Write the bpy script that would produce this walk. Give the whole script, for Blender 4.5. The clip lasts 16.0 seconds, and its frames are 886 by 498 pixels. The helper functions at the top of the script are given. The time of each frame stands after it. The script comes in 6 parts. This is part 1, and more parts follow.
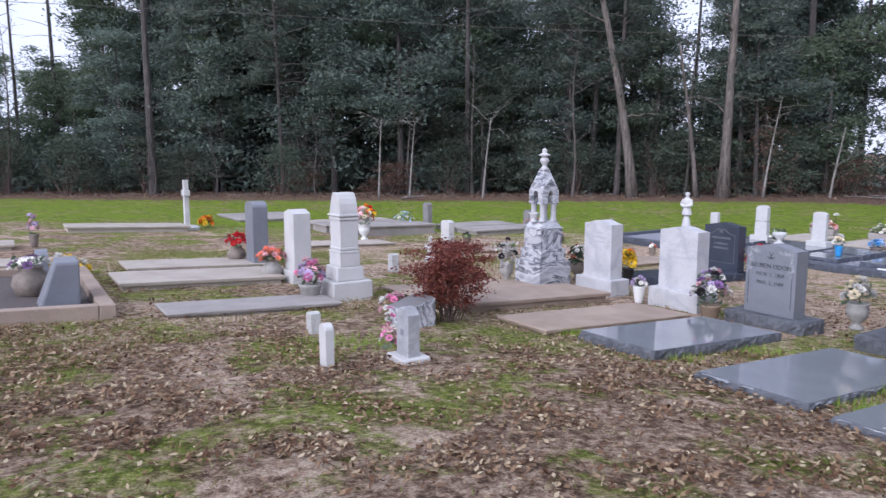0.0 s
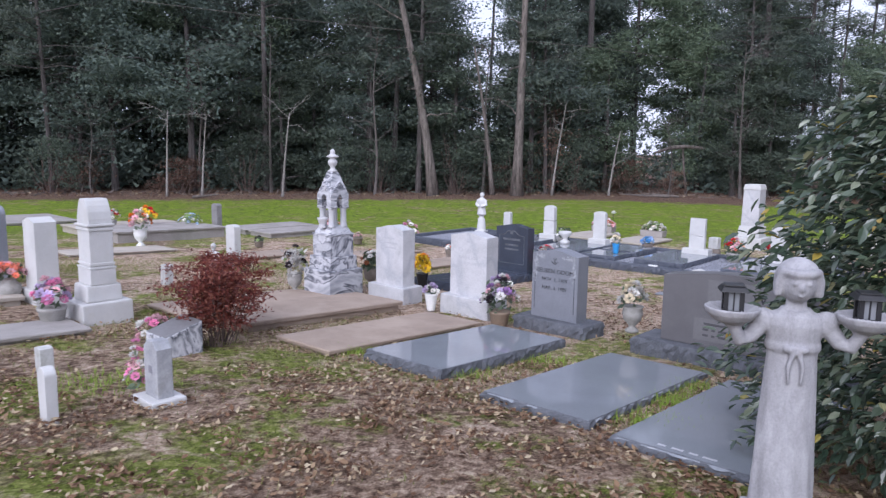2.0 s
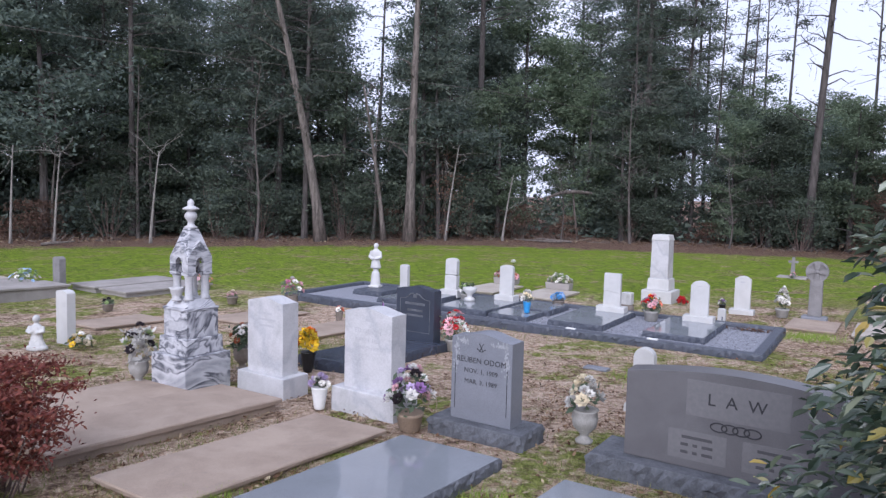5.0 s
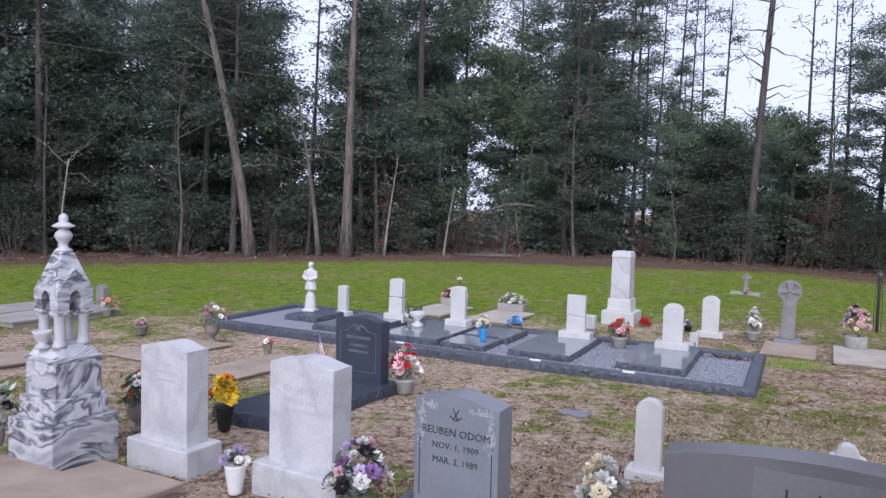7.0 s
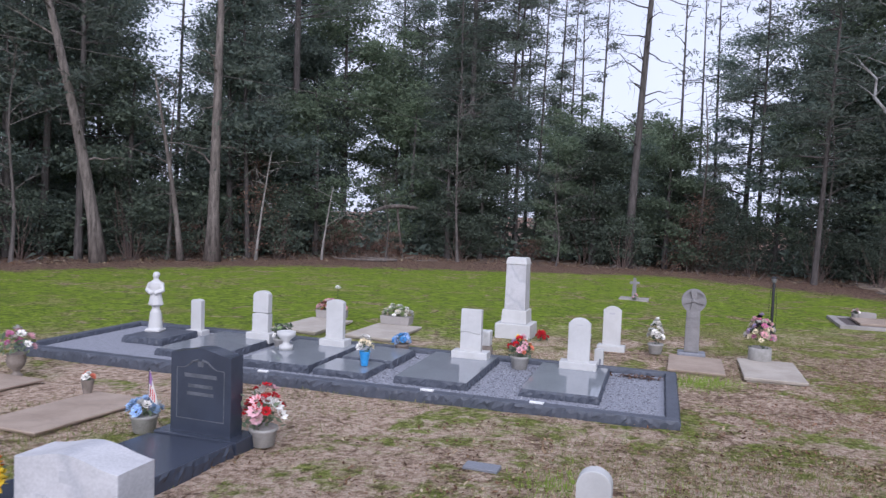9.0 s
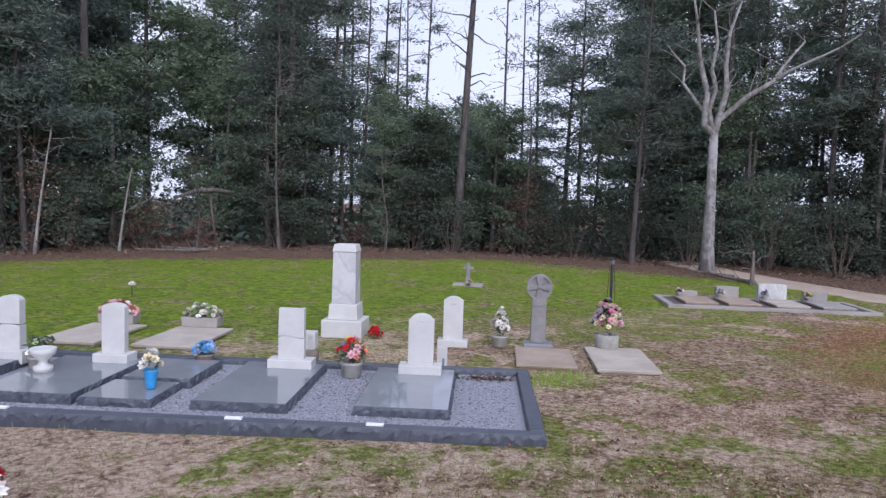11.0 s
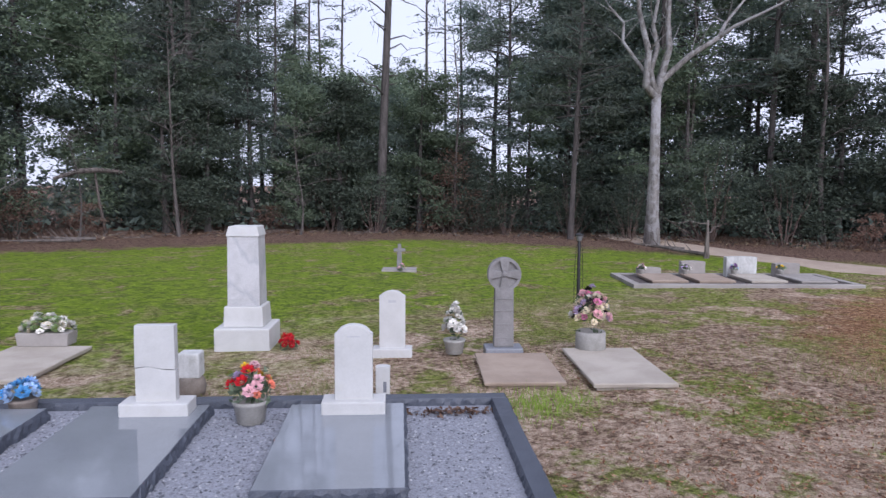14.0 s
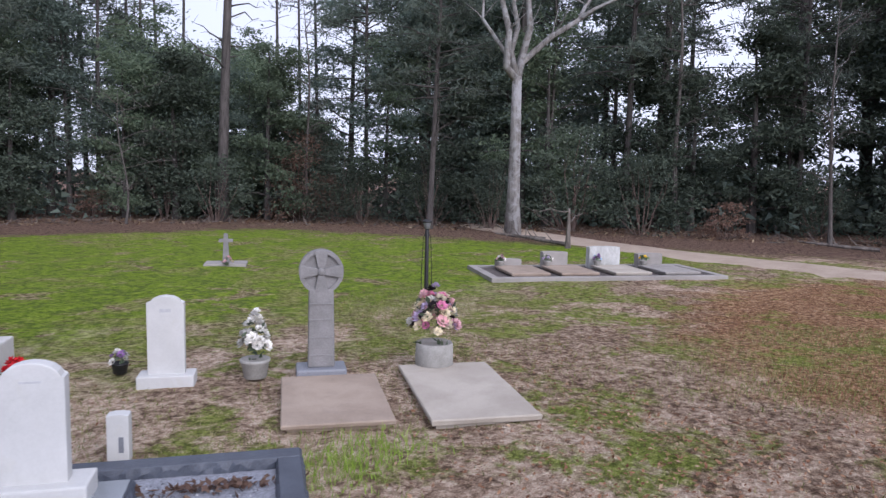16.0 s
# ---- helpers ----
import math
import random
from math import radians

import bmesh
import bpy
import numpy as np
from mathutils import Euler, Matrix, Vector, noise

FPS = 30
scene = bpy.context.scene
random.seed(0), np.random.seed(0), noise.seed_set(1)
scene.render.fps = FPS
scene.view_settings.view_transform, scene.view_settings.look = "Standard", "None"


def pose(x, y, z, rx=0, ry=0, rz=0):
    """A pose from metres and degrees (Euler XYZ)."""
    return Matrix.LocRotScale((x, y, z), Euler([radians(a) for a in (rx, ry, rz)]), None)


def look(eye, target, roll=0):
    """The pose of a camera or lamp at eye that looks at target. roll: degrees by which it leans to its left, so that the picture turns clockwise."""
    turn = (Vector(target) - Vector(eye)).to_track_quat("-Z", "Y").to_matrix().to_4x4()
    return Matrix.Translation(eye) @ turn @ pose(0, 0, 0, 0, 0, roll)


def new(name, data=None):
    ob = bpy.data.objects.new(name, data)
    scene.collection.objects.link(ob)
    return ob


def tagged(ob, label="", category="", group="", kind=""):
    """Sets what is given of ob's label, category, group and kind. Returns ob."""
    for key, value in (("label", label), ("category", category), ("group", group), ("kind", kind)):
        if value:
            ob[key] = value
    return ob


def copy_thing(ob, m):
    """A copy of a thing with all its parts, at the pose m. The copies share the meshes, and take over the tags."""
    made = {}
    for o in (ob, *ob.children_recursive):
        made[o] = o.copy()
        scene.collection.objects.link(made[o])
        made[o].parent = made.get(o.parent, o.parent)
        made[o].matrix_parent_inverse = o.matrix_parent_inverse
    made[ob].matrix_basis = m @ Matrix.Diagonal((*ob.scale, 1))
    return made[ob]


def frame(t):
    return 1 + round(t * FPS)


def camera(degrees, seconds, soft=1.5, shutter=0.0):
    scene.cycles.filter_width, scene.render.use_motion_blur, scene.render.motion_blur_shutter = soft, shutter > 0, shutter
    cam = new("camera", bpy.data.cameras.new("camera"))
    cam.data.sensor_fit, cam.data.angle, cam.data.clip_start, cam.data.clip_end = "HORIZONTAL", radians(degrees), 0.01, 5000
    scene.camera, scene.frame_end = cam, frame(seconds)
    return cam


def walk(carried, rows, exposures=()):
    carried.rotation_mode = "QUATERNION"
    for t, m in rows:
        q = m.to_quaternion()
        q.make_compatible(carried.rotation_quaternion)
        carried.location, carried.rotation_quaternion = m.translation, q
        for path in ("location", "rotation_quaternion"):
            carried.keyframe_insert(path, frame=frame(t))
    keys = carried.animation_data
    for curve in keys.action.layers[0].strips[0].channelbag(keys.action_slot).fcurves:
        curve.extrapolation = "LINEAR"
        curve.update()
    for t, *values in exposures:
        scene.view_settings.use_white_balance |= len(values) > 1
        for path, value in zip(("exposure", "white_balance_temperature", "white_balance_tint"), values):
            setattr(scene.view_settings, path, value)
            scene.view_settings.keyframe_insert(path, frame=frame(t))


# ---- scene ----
cam = camera(64.3, 16.0, 1.35, 0.25)

PATH = [
    (0, (0.041, 0.059, 1.424), (-0.044, 2.038, 1.151), 0.0),
    (0.5, (0.093, 0.111, 1.456), (0.157, 2.089, 1.165), -0.2),
    (1, (0.168, 0.274, 1.467), (0.378, 2.24, 1.166), -0.0),
    (1.5, (0.228, 0.431, 1.476), (0.572, 2.379, 1.181), 0.4),
    (2, (0.34, 0.618, 1.493), (0.79, 2.547, 1.213), 0.9),
    (2.5, (0.425, 0.834, 1.517), (0.965, 2.742, 1.257), 1.3),
    (3, (0.442, 1.086, 1.543), (1.054, 2.975, 1.304), 1.3),
    (3.5, (0.447, 1.372, 1.563), (1.11, 3.246, 1.346), 1.1),
    (4, (0.514, 1.694, 1.571), (1.211, 3.559, 1.379), 1.3),
    (4.2, (0.548, 1.818, 1.6), (1.254, 3.68, 1.415), 1.3),
    (6.3, (0.955, 3.283, 1.61), (1.813, 5.085, 1.484), 1.5),
    (6.5, (0.995, 3.432, 1.62), (1.87, 5.226, 1.497), 1.4),
    (7, (1.119, 3.783, 1.605), (2.038, 5.555, 1.486), 1.6),
    (7.5, (1.299, 4.177, 1.588), (2.272, 5.92, 1.474), 2.2),
    (8, (1.455, 4.503, 1.6), (2.491, 6.21, 1.493), 2.2),
    (8.5, (1.679, 4.873, 1.59), (2.797, 6.528, 1.487), 2.1),
    (9, (1.955, 5.226, 1.592), (3.16, 6.818, 1.489), 2.1),
    (9.5, (2.203, 5.58, 1.567), (3.508, 7.091, 1.459), 1.7),
    (10, (2.426, 5.919, 1.534), (3.84, 7.328, 1.413), 1.8),
    (10.2, (2.545, 6.035, 1.522), (4.0, 7.402, 1.401), 1.9),
    (12.3, (3.89, 7.16, 1.451), (5.494, 8.345, 1.3), 1.2),
    (12.5, (4.015, 7.29, 1.435), (5.618, 8.475, 1.276), 1.2),
    (13, (4.344, 7.583, 1.398), (5.95, 8.762, 1.234), 0.9),
    (13.5, (4.671, 7.896, 1.376), (6.303, 9.039, 1.207), 0.5),
    (14, (5.022, 8.22, 1.313), (6.707, 9.281, 1.133), 0.3),
    (14.5, (5.44, 8.423, 1.248), (7.186, 9.378, 1.051), 0.6),
    (15, (5.906, 8.57, 1.196), (7.705, 9.42, 0.991), 0.7),
    (15.5, (6.408, 8.664, 1.168), (8.24, 9.439, 0.962), 0.8),
    (16, (6.933, 8.704, 1.134), (8.785, 9.43, 0.932), 1.1),
]
walk(cam, [(t, look(eye, target, roll)) for t, eye, target, roll in PATH], [(0.0, 0.85, 5800, 18), (4.0, 0.83, 5830, 18), (8.5, 0.69, 5850, 18), (12.5, 0.67, 5850, 18), (16.0, 0.75, 5940, 18)])

# ---- world and light ----
world = bpy.data.worlds.new("overcast_sky")
scene.world = world
world.use_nodes = True
wn, wl = world.node_tree.nodes, world.node_tree.links
wn.clear()
sky = wn.new("ShaderNodeTexSky")
sky.sky_type = "NISHITA"
sky.sun_disc = False
sky.sun_elevation, sky.sun_rotation = radians(33), radians(215)
sky.air_density, sky.dust_density, sky.ozone_density = 1.0, 4.0, 1.0
cloud = wn.new("ShaderNodeTexNoise")
cloud.inputs["Scale"].default_value, cloud.inputs["Detail"].default_value = 2.2, 5
cramp = wn.new("ShaderNodeValToRGB")
cramp.color_ramp.elements[0].position, cramp.color_ramp.elements[0].color = 0.3, (7.8, 8.3, 9.7, 1)
cramp.color_ramp.elements[1].position, cramp.color_ramp.elements[1].color = 0.75, (9.6, 9.9, 11.0, 1)
veil = wn.new("ShaderNodeMixRGB")
veil.inputs[0].default_value = 0.86
bg = wn.new("ShaderNodeBackground")
bg.inputs["Strength"].default_value = 0.071
wout = wn.new("ShaderNodeOutputWorld")
wl.new(cloud.outputs["Fac"], cramp.inputs[0])
wl.new(sky.outputs[0], veil.inputs[1])
wl.new(cramp.outputs[0], veil.inputs[2])
wl.new(veil.outputs[0], bg.inputs["Color"])
wl.new(bg.outputs[0], wout.inputs[0])
sun_data = bpy.data.lights.new("sun", "SUN")
sun_data.energy, sun_data.angle, sun_data.color = 1.6, radians(50), (1.0, 0.985, 0.97)
sun = new("sun", sun_data)
sun.matrix_world = look((-12, -17, 13.5), (0, 0, 0))

# ---- helpers of this scene ----
RZ = -56.0                      # the rows of graves run this way; the stones face the near left
UX, UY = math.cos(radians(RZ)), math.sin(radians(RZ))
VX, VY = -UY, UX
rng = np.random.default_rng(7)


def ground_z(x, y):
    """The lie of the land: a slight fall away from the start that levels out."""
    p = 0.002 - 0.0286 * x - 0.0414 * y
    p = np.minimum(p, 0.25)
    return -0.66 + 0.06 * np.logaddexp(0, (p + 0.66) / 0.06)


def stand(x, y, rz=RZ, dz=0.0):
    return pose(x, y, float(ground_z(x, y)) + dz, 0, 0, rz)


def lie(x, y, rz=RZ, dz=0.0):
    """A pose that lies with the slope of the ground."""
    e = 0.3
    gx = float(ground_z(x + e, y) - ground_z(x - e, y)) / (2 * e)
    gy = float(ground_z(x, y + e) - ground_z(x, y - e)) / (2 * e)
    n = Vector((-gx, -gy, 1)).normalized()
    q = Vector((0, 0, 1)).rotation_difference(n)
    return Matrix.Translation((x, y, float(ground_z(x, y)) + dz)) @ q.to_matrix().to_4x4() @ pose(0, 0, 0, 0, 0, rz)


def shift(m, x, y, z=0.0, rz=0.0):
    return m @ pose(x, y, z, 0, 0, rz)


def thing(name, m, label, category, group="", kind=""):
    ob = new(name)
    ob.empty_display_size = 0.1
    ob.matrix_basis = m
    return tagged(ob, label, category, group, kind)


def finish(bm, name, smooth=False):
    bmesh.ops.recalc_face_normals(bm, faces=bm.faces)
    me = bpy.data.meshes.new(name)
    bm.to_mesh(me)
    bm.free()
    if smooth:
        me.polygons.foreach_set("use_smooth", [True] * len(me.polygons))
    return me


def part(name, bm, material, parent, label="", smooth=False, m=None):
    me = bm if isinstance(bm, bpy.types.Mesh) else finish(bm, name, smooth)
    if not me.materials:
        me.materials.append(material)
    ob = new(name, me)
    ob.parent = parent
    if m is not None:
        ob.matrix_basis = m
    if label:
        ob["label"] = label
    return ob


def single(name, bm, material, m, label, category, group="", kind="", smooth=False):
    me = bm if isinstance(bm, bpy.types.Mesh) else finish(bm, name, smooth)
    if not me.materials:
        me.materials.append(material)
    ob = new(name, me)
    ob.matrix_basis = m
    return tagged(ob, label, category, group, kind)


def box(bm, cx, cy, z0, sx, sy, sz, bevel=0.008, taper=1.0):
    """A block on z0 with softened edges; taper narrows its top."""
    vs = []
    for z, k in ((z0, 1.0), (z0 + sz, taper)):
        for dx, dy in ((-1, -1), (1, -1), (1, 1), (-1, 1)):
            vs.append(bm.verts.new((cx + dx * sx / 2 * k, cy + dy * sy / 2 * k, z)))
    fs = [bm.faces.new([vs[i] for i in f]) for f in ((3, 2, 1, 0), (4, 5, 6, 7), (0, 1, 5, 4), (1, 2, 6, 5), (2, 3, 7, 6), (3, 0, 4, 7))]
    if bevel:
        es = list({e for f in fs for e in f.edges})
        bmesh.ops.bevel(bm, geom=es, offset=bevel, segments=2, affect="EDGES", profile=0.6)
    return bm


def blk(*a, **k):
    return box(bmesh.new(), *a, **k)


def lathe(profile, segs=20, bm=None, cx=0.0, cy=0.0, sy=1.0, wob=None):
    bm = bm or bmesh.new()
    rings = []
    for r, z in profile:
        ring = []
        for i in range(segs):
            a = 2 * math.pi * i / segs
            k = 1.0 if wob is None else wob(a, z)
            ring.append(bm.verts.new((cx + r * k * math.cos(a), cy + r * k * sy * math.sin(a), z)))
        rings.append(ring)
    for lo, hi in zip(rings, rings[1:]):
        for i in range(segs):
            bm.faces.new((lo[i], lo[(i + 1) % segs], hi[(i + 1) % segs], hi[i]))
    bm.faces.new(rings[0][::-1])
    bm.faces.new(rings[-1])
    return bm


def tube(bm, pts, radii, segs=6):
    pts = [Vector(p) for p in pts]
    rings = []
    for i, p in enumerate(pts):
        d = (pts[min(i + 1, len(pts) - 1)] - pts[max(i - 1, 0)]).normalized()
        side = d.cross(Vector((0.3, 0.9, 0.2))).normalized()
        up = d.cross(side)
        rings.append([bm.verts.new(p + radii[i] * (math.cos(2 * math.pi * k / segs) * side + math.sin(2 * math.pi * k / segs) * up)) for k in range(segs)])
    for lo, hi in zip(rings, rings[1:]):
        for k in range(segs):
            bm.faces.new((lo[k], lo[(k + 1) % segs], hi[(k + 1) % segs], hi[k]))
    bm.faces.new(rings[0][::-1])
    bm.faces.new(rings[-1])
    return bm


def ball(bm, c, r, sx=1.0, sy=1.0, sz=1.0, sub=2, rough=0.0):
    out = bmesh.ops.create_icosphere(bm, subdivisions=sub, radius=r)
    for v in out["verts"]:
        n = 1 + rough * noise.noise(v.co * (2.2 / r) + Vector(c) * 3)
        v.co = Vector((v.co.x * sx * n + c[0], v.co.y * sy * n + c[1], v.co.z * sz * n + c[2]))
    return bm


def outline_slab(pts, depth, bevel=0.008):
    """A tablet: an outline in x and z, made thick along y."""
    bm = bmesh.new()
    front = [bm.verts.new((x, -depth / 2, z)) for x, z in pts]
    back = [bm.verts.new((x, depth / 2, z)) for x, z in pts]
    f1, f2 = bm.faces.new(front), bm.faces.new(back[::-1])
    n = len(pts)
    for i in range(n):
        bm.faces.new((front[(i + 1) % n], front[i], back[i], back[(i + 1) % n]))
    bmesh.ops.bevel(bm, geom=list(f1.edges) + list(f2.edges), offset=bevel, segments=2, affect="EDGES", profile=0.6)
    return bm


def rock_slab(w, l, h, jag=0.012, z0=-0.05):
    """A ledger with a flat top and pitched, uneven sides."""
    r = random.Random(int(w * 1000 + l * 100))
    bm = bmesh.new()
    corners = [(-w / 2, -l / 2), (w / 2, -l / 2), (w / 2, l / 2), (-w / 2, l / 2)]
    ring = []
    for (x0, y0), (x1, y1) in zip(corners, corners[1:] + corners[:1]):
        n = max(3, int(math.hypot(x1 - x0, y1 - y0) / 0.038))
        ring += [(x0 + (x1 - x0) * i / n, y0 + (y1 - y0) * i / n) for i in range(n)]
    levels = []
    for z, out in ((z0, 0.012), (h * 0.35, 0.014), (h * 0.7, 0.010), (h - 0.006, 0.0), (h, -0.005)):
        lev = []
        for x, y in ring:
            j = r.uniform(-jag, jag) if 0.01 < z < h - 0.007 else r.uniform(-0.0015, 0.0015)
            k = 1 + (out + j) / (w / 2)
            kl = 1 + (out + j) / (l / 2)
            lev.append(bm.verts.new((x * k, y * kl, z + (r.uniform(-0.16, 0.16) * h if 0.01 < z < h - 0.007 else 0.0))))
        levels.append(lev)
    n = len(ring)
    for lo, hi in zip(levels, levels[1:]):
        for i in range(n):
            bm.faces.new((lo[i], lo[(i + 1) % n], hi[(i + 1) % n], hi[i]))
    bm.faces.new(levels[-1])
    bm.faces.new(levels[0][::-1])
    return bm


def letters(text, size, depth=0.002):
    """A mesh of a line of writing, upright in x and z, facing -y."""
    cu = bpy.data.curves.new("writing", "FONT")
    cu.body, cu.size, cu.extrude, cu.align_x, cu.resolution_u = text, size, depth, "CENTER", 2
    ob = bpy.data.objects.new("writing", cu)
    scene.collection.objects.link(ob)
    bpy.context.view_layer.update()
    me = bpy.data.meshes.new_from_object(ob.evaluated_get(bpy.context.evaluated_depsgraph_get()))
    bpy.data.objects.remove(ob)
    bpy.data.curves.remove(cu)
    me.transform(Matrix.Rotation(radians(90), 4, "X"))
    return me


def shards(name, verts, faces, smooth=False):
    """A mesh from arrays: verts (n, 3), faces (m, k)."""
    me = bpy.data.meshes.new(name)
    me.from_pydata(verts.tolist(), [], faces.tolist())
    if smooth:
        me.polygons.foreach_set("use_smooth", [True] * len(me.polygons))
    return me


def unit(n):
    v = rng.normal(size=(n, 3))
    return v / np.linalg.norm(v, axis=1, keepdims=True)


def leaf_mesh(name, c, size, narrow=0.5, flat=0.0, axis=None):
    """Many rhombic leaves round the given places. flat: how far they lie level."""
    n = len(c)
    a = unit(n) if axis is None else axis + 0.35 * unit(n)
    a[:, 2] *= 1 - flat
    a /= np.linalg.norm(a, axis=1, keepdims=True)
    h = unit(n)
    if flat:
        h = (1 - flat) * h + flat * np.array([0, 0, 1.0])
    b = np.cross(a, h)
    b /= np.linalg.norm(b, axis=1, keepdims=True) + 1e-9
    s = np.asarray(size).reshape(-1, 1)
    v = np.stack([c - a * s, c + b * s * narrow, c + a * s, c - b * s * narrow], 1).reshape(-1, 3)
    return shards(name, v, np.arange(4 * n).reshape(-1, 4))


# ---- materials ----
def nodes_of(name):
    m = bpy.data.materials.new(name)
    m.use_nodes = True
    nt = m.node_tree
    return m, nt.nodes, nt.links, nt.nodes["Principled BSDF"]


def ramp(n, l, fac, stops):
    r = n.new("ShaderNodeValToRGB")
    els = r.color_ramp.elements
    while len(els) < len(stops):
        els.new(0.5)
    for e, (p, c) in zip(els, stops):
        e.position, e.color = p, (*c, 1)
    l.new(fac, r.inputs[0])
    return r.outputs[0]


def tex(n, l, vec, scale, detail=6, rough=0.6, distort=0.0):
    t = n.new("ShaderNodeTexNoise")
    t.inputs["Scale"].default_value, t.inputs["Detail"].default_value = scale, detail
    t.inputs["Roughness"].default_value, t.inputs["Distortion"].default_value = rough, distort
    l.new(vec, t.inputs["Vector"])
    return t.outputs["Fac"]


def mix(n, l, fac, a, b, mode="MIX"):
    m = n.new("ShaderNodeMixRGB")
    m.blend_type = mode
    for sock, val in zip(m.inputs, (fac, a, b)):
        if isinstance(val, (int, float)):
            sock.default_value = val
        elif isinstance(val, tuple):
            sock.default_value = (*val, 1)
        else:
            l.new(val, sock)
    return m.outputs[0]


def place_vec(n, l):
    tc, info, add = n.new("ShaderNodeTexCoord"), n.new("ShaderNodeObjectInfo"), n.new("ShaderNodeVectorMath")
    sc = n.new("ShaderNodeMath")
    sc.operation, sc.inputs[1].default_value = "MULTIPLY", 37.0
    l.new(info.outputs["Random"], sc.inputs[0])
    l.new(tc.outputs["Object"], add.inputs[0])
    l.new(sc.outputs[0], add.inputs[1])
    return add.outputs[0]


def bump(n, l, bsdf, height, strength, dist=0.01):
    b = n.new("ShaderNodeBump")
    b.inputs["Strength"].default_value, b.inputs["Distance"].default_value = strength, dist
    l.new(height, b.inputs["Height"])
    l.new(b.outputs[0], bsdf.inputs["Normal"])


def stone(name, base, dark, rough=0.6, big=2.5, fine=60, fine_dark=0.15, bump_by=0.3, stain=None, streak=False, spec=0.5):
    m, n, l, b = nodes_of(name)
    v = place_vec(n, l)
    if streak:
        mp = n.new("ShaderNodeMapping")
        mp.inputs["Scale"].default_value = (1.2, 1.2, 0.35)
        l.new(v, mp.inputs["Vector"])
        big_f = tex(n, l, mp.outputs[0], big * 2, 8, 0.65, 0.5)
    else:
        big_f = tex(n, l, v, big, 8, 0.62, 0.3)
    col = ramp(n, l, big_f, [(0.35, dark), (0.62, base)])
    f = tex(n, l, v, fine, 4, 0.7)
    col = mix(n, l, fine_dark, col, ramp(n, l, f, [(0.35, tuple(0.35 * c for c in base)), (0.6, tuple(min(1, 1.15 * c) for c in base))]))
    if stain:
        sf = tex(n, l, v, 5.5, 8, 0.7, 0.6)
        col = mix(n, l, ramp(n, l, sf, [(0.55, (0, 0, 0)), (0.75, (0.8, 0.8, 0.8))]), col, stain)
    l.new(col, b.inputs["Base Color"])
    b.inputs["Roughness"].default_value = rough
    b.inputs["Specular IOR Level"].default_value = spec
    bump(n, l, b, f, bump_by, 0.004)
    return m


def veined(name, base, vein, scale=3.0, width=0.08, amount=0.9, rough=0.45):
    """Marble: pale ground with drawn-out darker veins."""
    m, n, l, b = nodes_of(name)
    v = place_vec(n, l)
    mp = n.new("ShaderNodeMapping")
    mp.inputs["Rotation"].default_value = (0.5, 0.9, 0.4)
    mp.inputs["Scale"].default_value = (1, 1, 0.55)
    l.new(v, mp.inputs["Vector"])
    w = n.new("ShaderNodeTexWave")
    w.inputs["Scale"].default_value, w.inputs["Distortion"].default_value = scale, 11
    w.inputs["Detail"].default_value, w.inputs["Detail Scale"].default_value = 5, 1.4
    l.new(mp.outputs[0], w.inputs["Vector"])
    f = ramp(n, l, w.outputs["Fac"], [(0.0, (amount,) * 3), (width, (amount * 0.35,) * 3), (min(0.95, width * 3), (0, 0, 0))])
    cloudy = ramp(n, l, tex(n, l, v, 4, 7, 0.6, 0.8), [(0.35, tuple(0.8 * c for c in base)), (0.6, base)])
    col = mix(n, l, f, cloudy, vein)
    fine = tex(n, l, v, 90, 3)
    col = mix(n, l, 0.08, col, ramp(n, l, fine, [(0.4, (0.2, 0.2, 0.2)), (0.6, (1, 1, 1))]))
    l.new(col, b.inputs["Base Color"])
    b.inputs["Roughness"].default_value = rough
    bump(n, l, b, fine, 0.12, 0.003)
    return m


def banded(name):
    """Old grey marble with fine torn streaks of blue-black."""
    m, n, l, b = nodes_of(name)
    v = place_vec(n, l)
    mp = n.new("ShaderNodeMapping")
    mp.inputs["Rotation"].default_value = (0.75, 0.55, 0.3)
    mp.inputs["Scale"].default_value = (0.85, 0.85, 1.35)
    l.new(v, mp.inputs["Vector"])
    f = tex(n, l, mp.outputs[0], 1.35, 7, 0.50, 2.0)
    pale, mid, dark = (0.52, 0.52, 0.545), (0.27, 0.275, 0.30), (0.055, 0.06, 0.078)
    col = ramp(n, l, f, [(0.30, mid), (0.37, pale), (0.425, dark), (0.455, mid), (0.475, pale), (0.52, mid), (0.545, dark), (0.575, pale), (0.66, mid)])
    cloud_f = tex(n, l, v, 3.0, 6, 0.6, 0.4)
    col = mix(n, l, ramp(n, l, cloud_f, [(0.48, (0, 0, 0)), (0.64, (0.7, 0.7, 0.7))]), col, pale)
    l.new(col, b.inputs["Base Color"])
    b.inputs["Roughness"].default_value = 0.55
    bump(n, l, b, tex(n, l, v, 60, 4), 0.2, 0.004)
    return m


def plain(name, c, rough=0.6, metal=0.0, vary=0.25, scale=30, spec=0.5):
    m, n, l, b = nodes_of(name)
    v = place_vec(n, l)
    f = tex(n, l, v, scale, 5)
    l.new(ramp(n, l, f, [(0.3, tuple(x * (1 - vary) for x in c)), (0.7, tuple(min(1, x * (1 + vary)) for x in c))]), b.inputs["Base Color"])
    b.inputs["Roughness"].default_value, b.inputs["Metallic"].default_value = rough, metal
    b.inputs["Specular IOR Level"].default_value = spec
    bump(n, l, b, f, 0.15, 0.003)
    return m


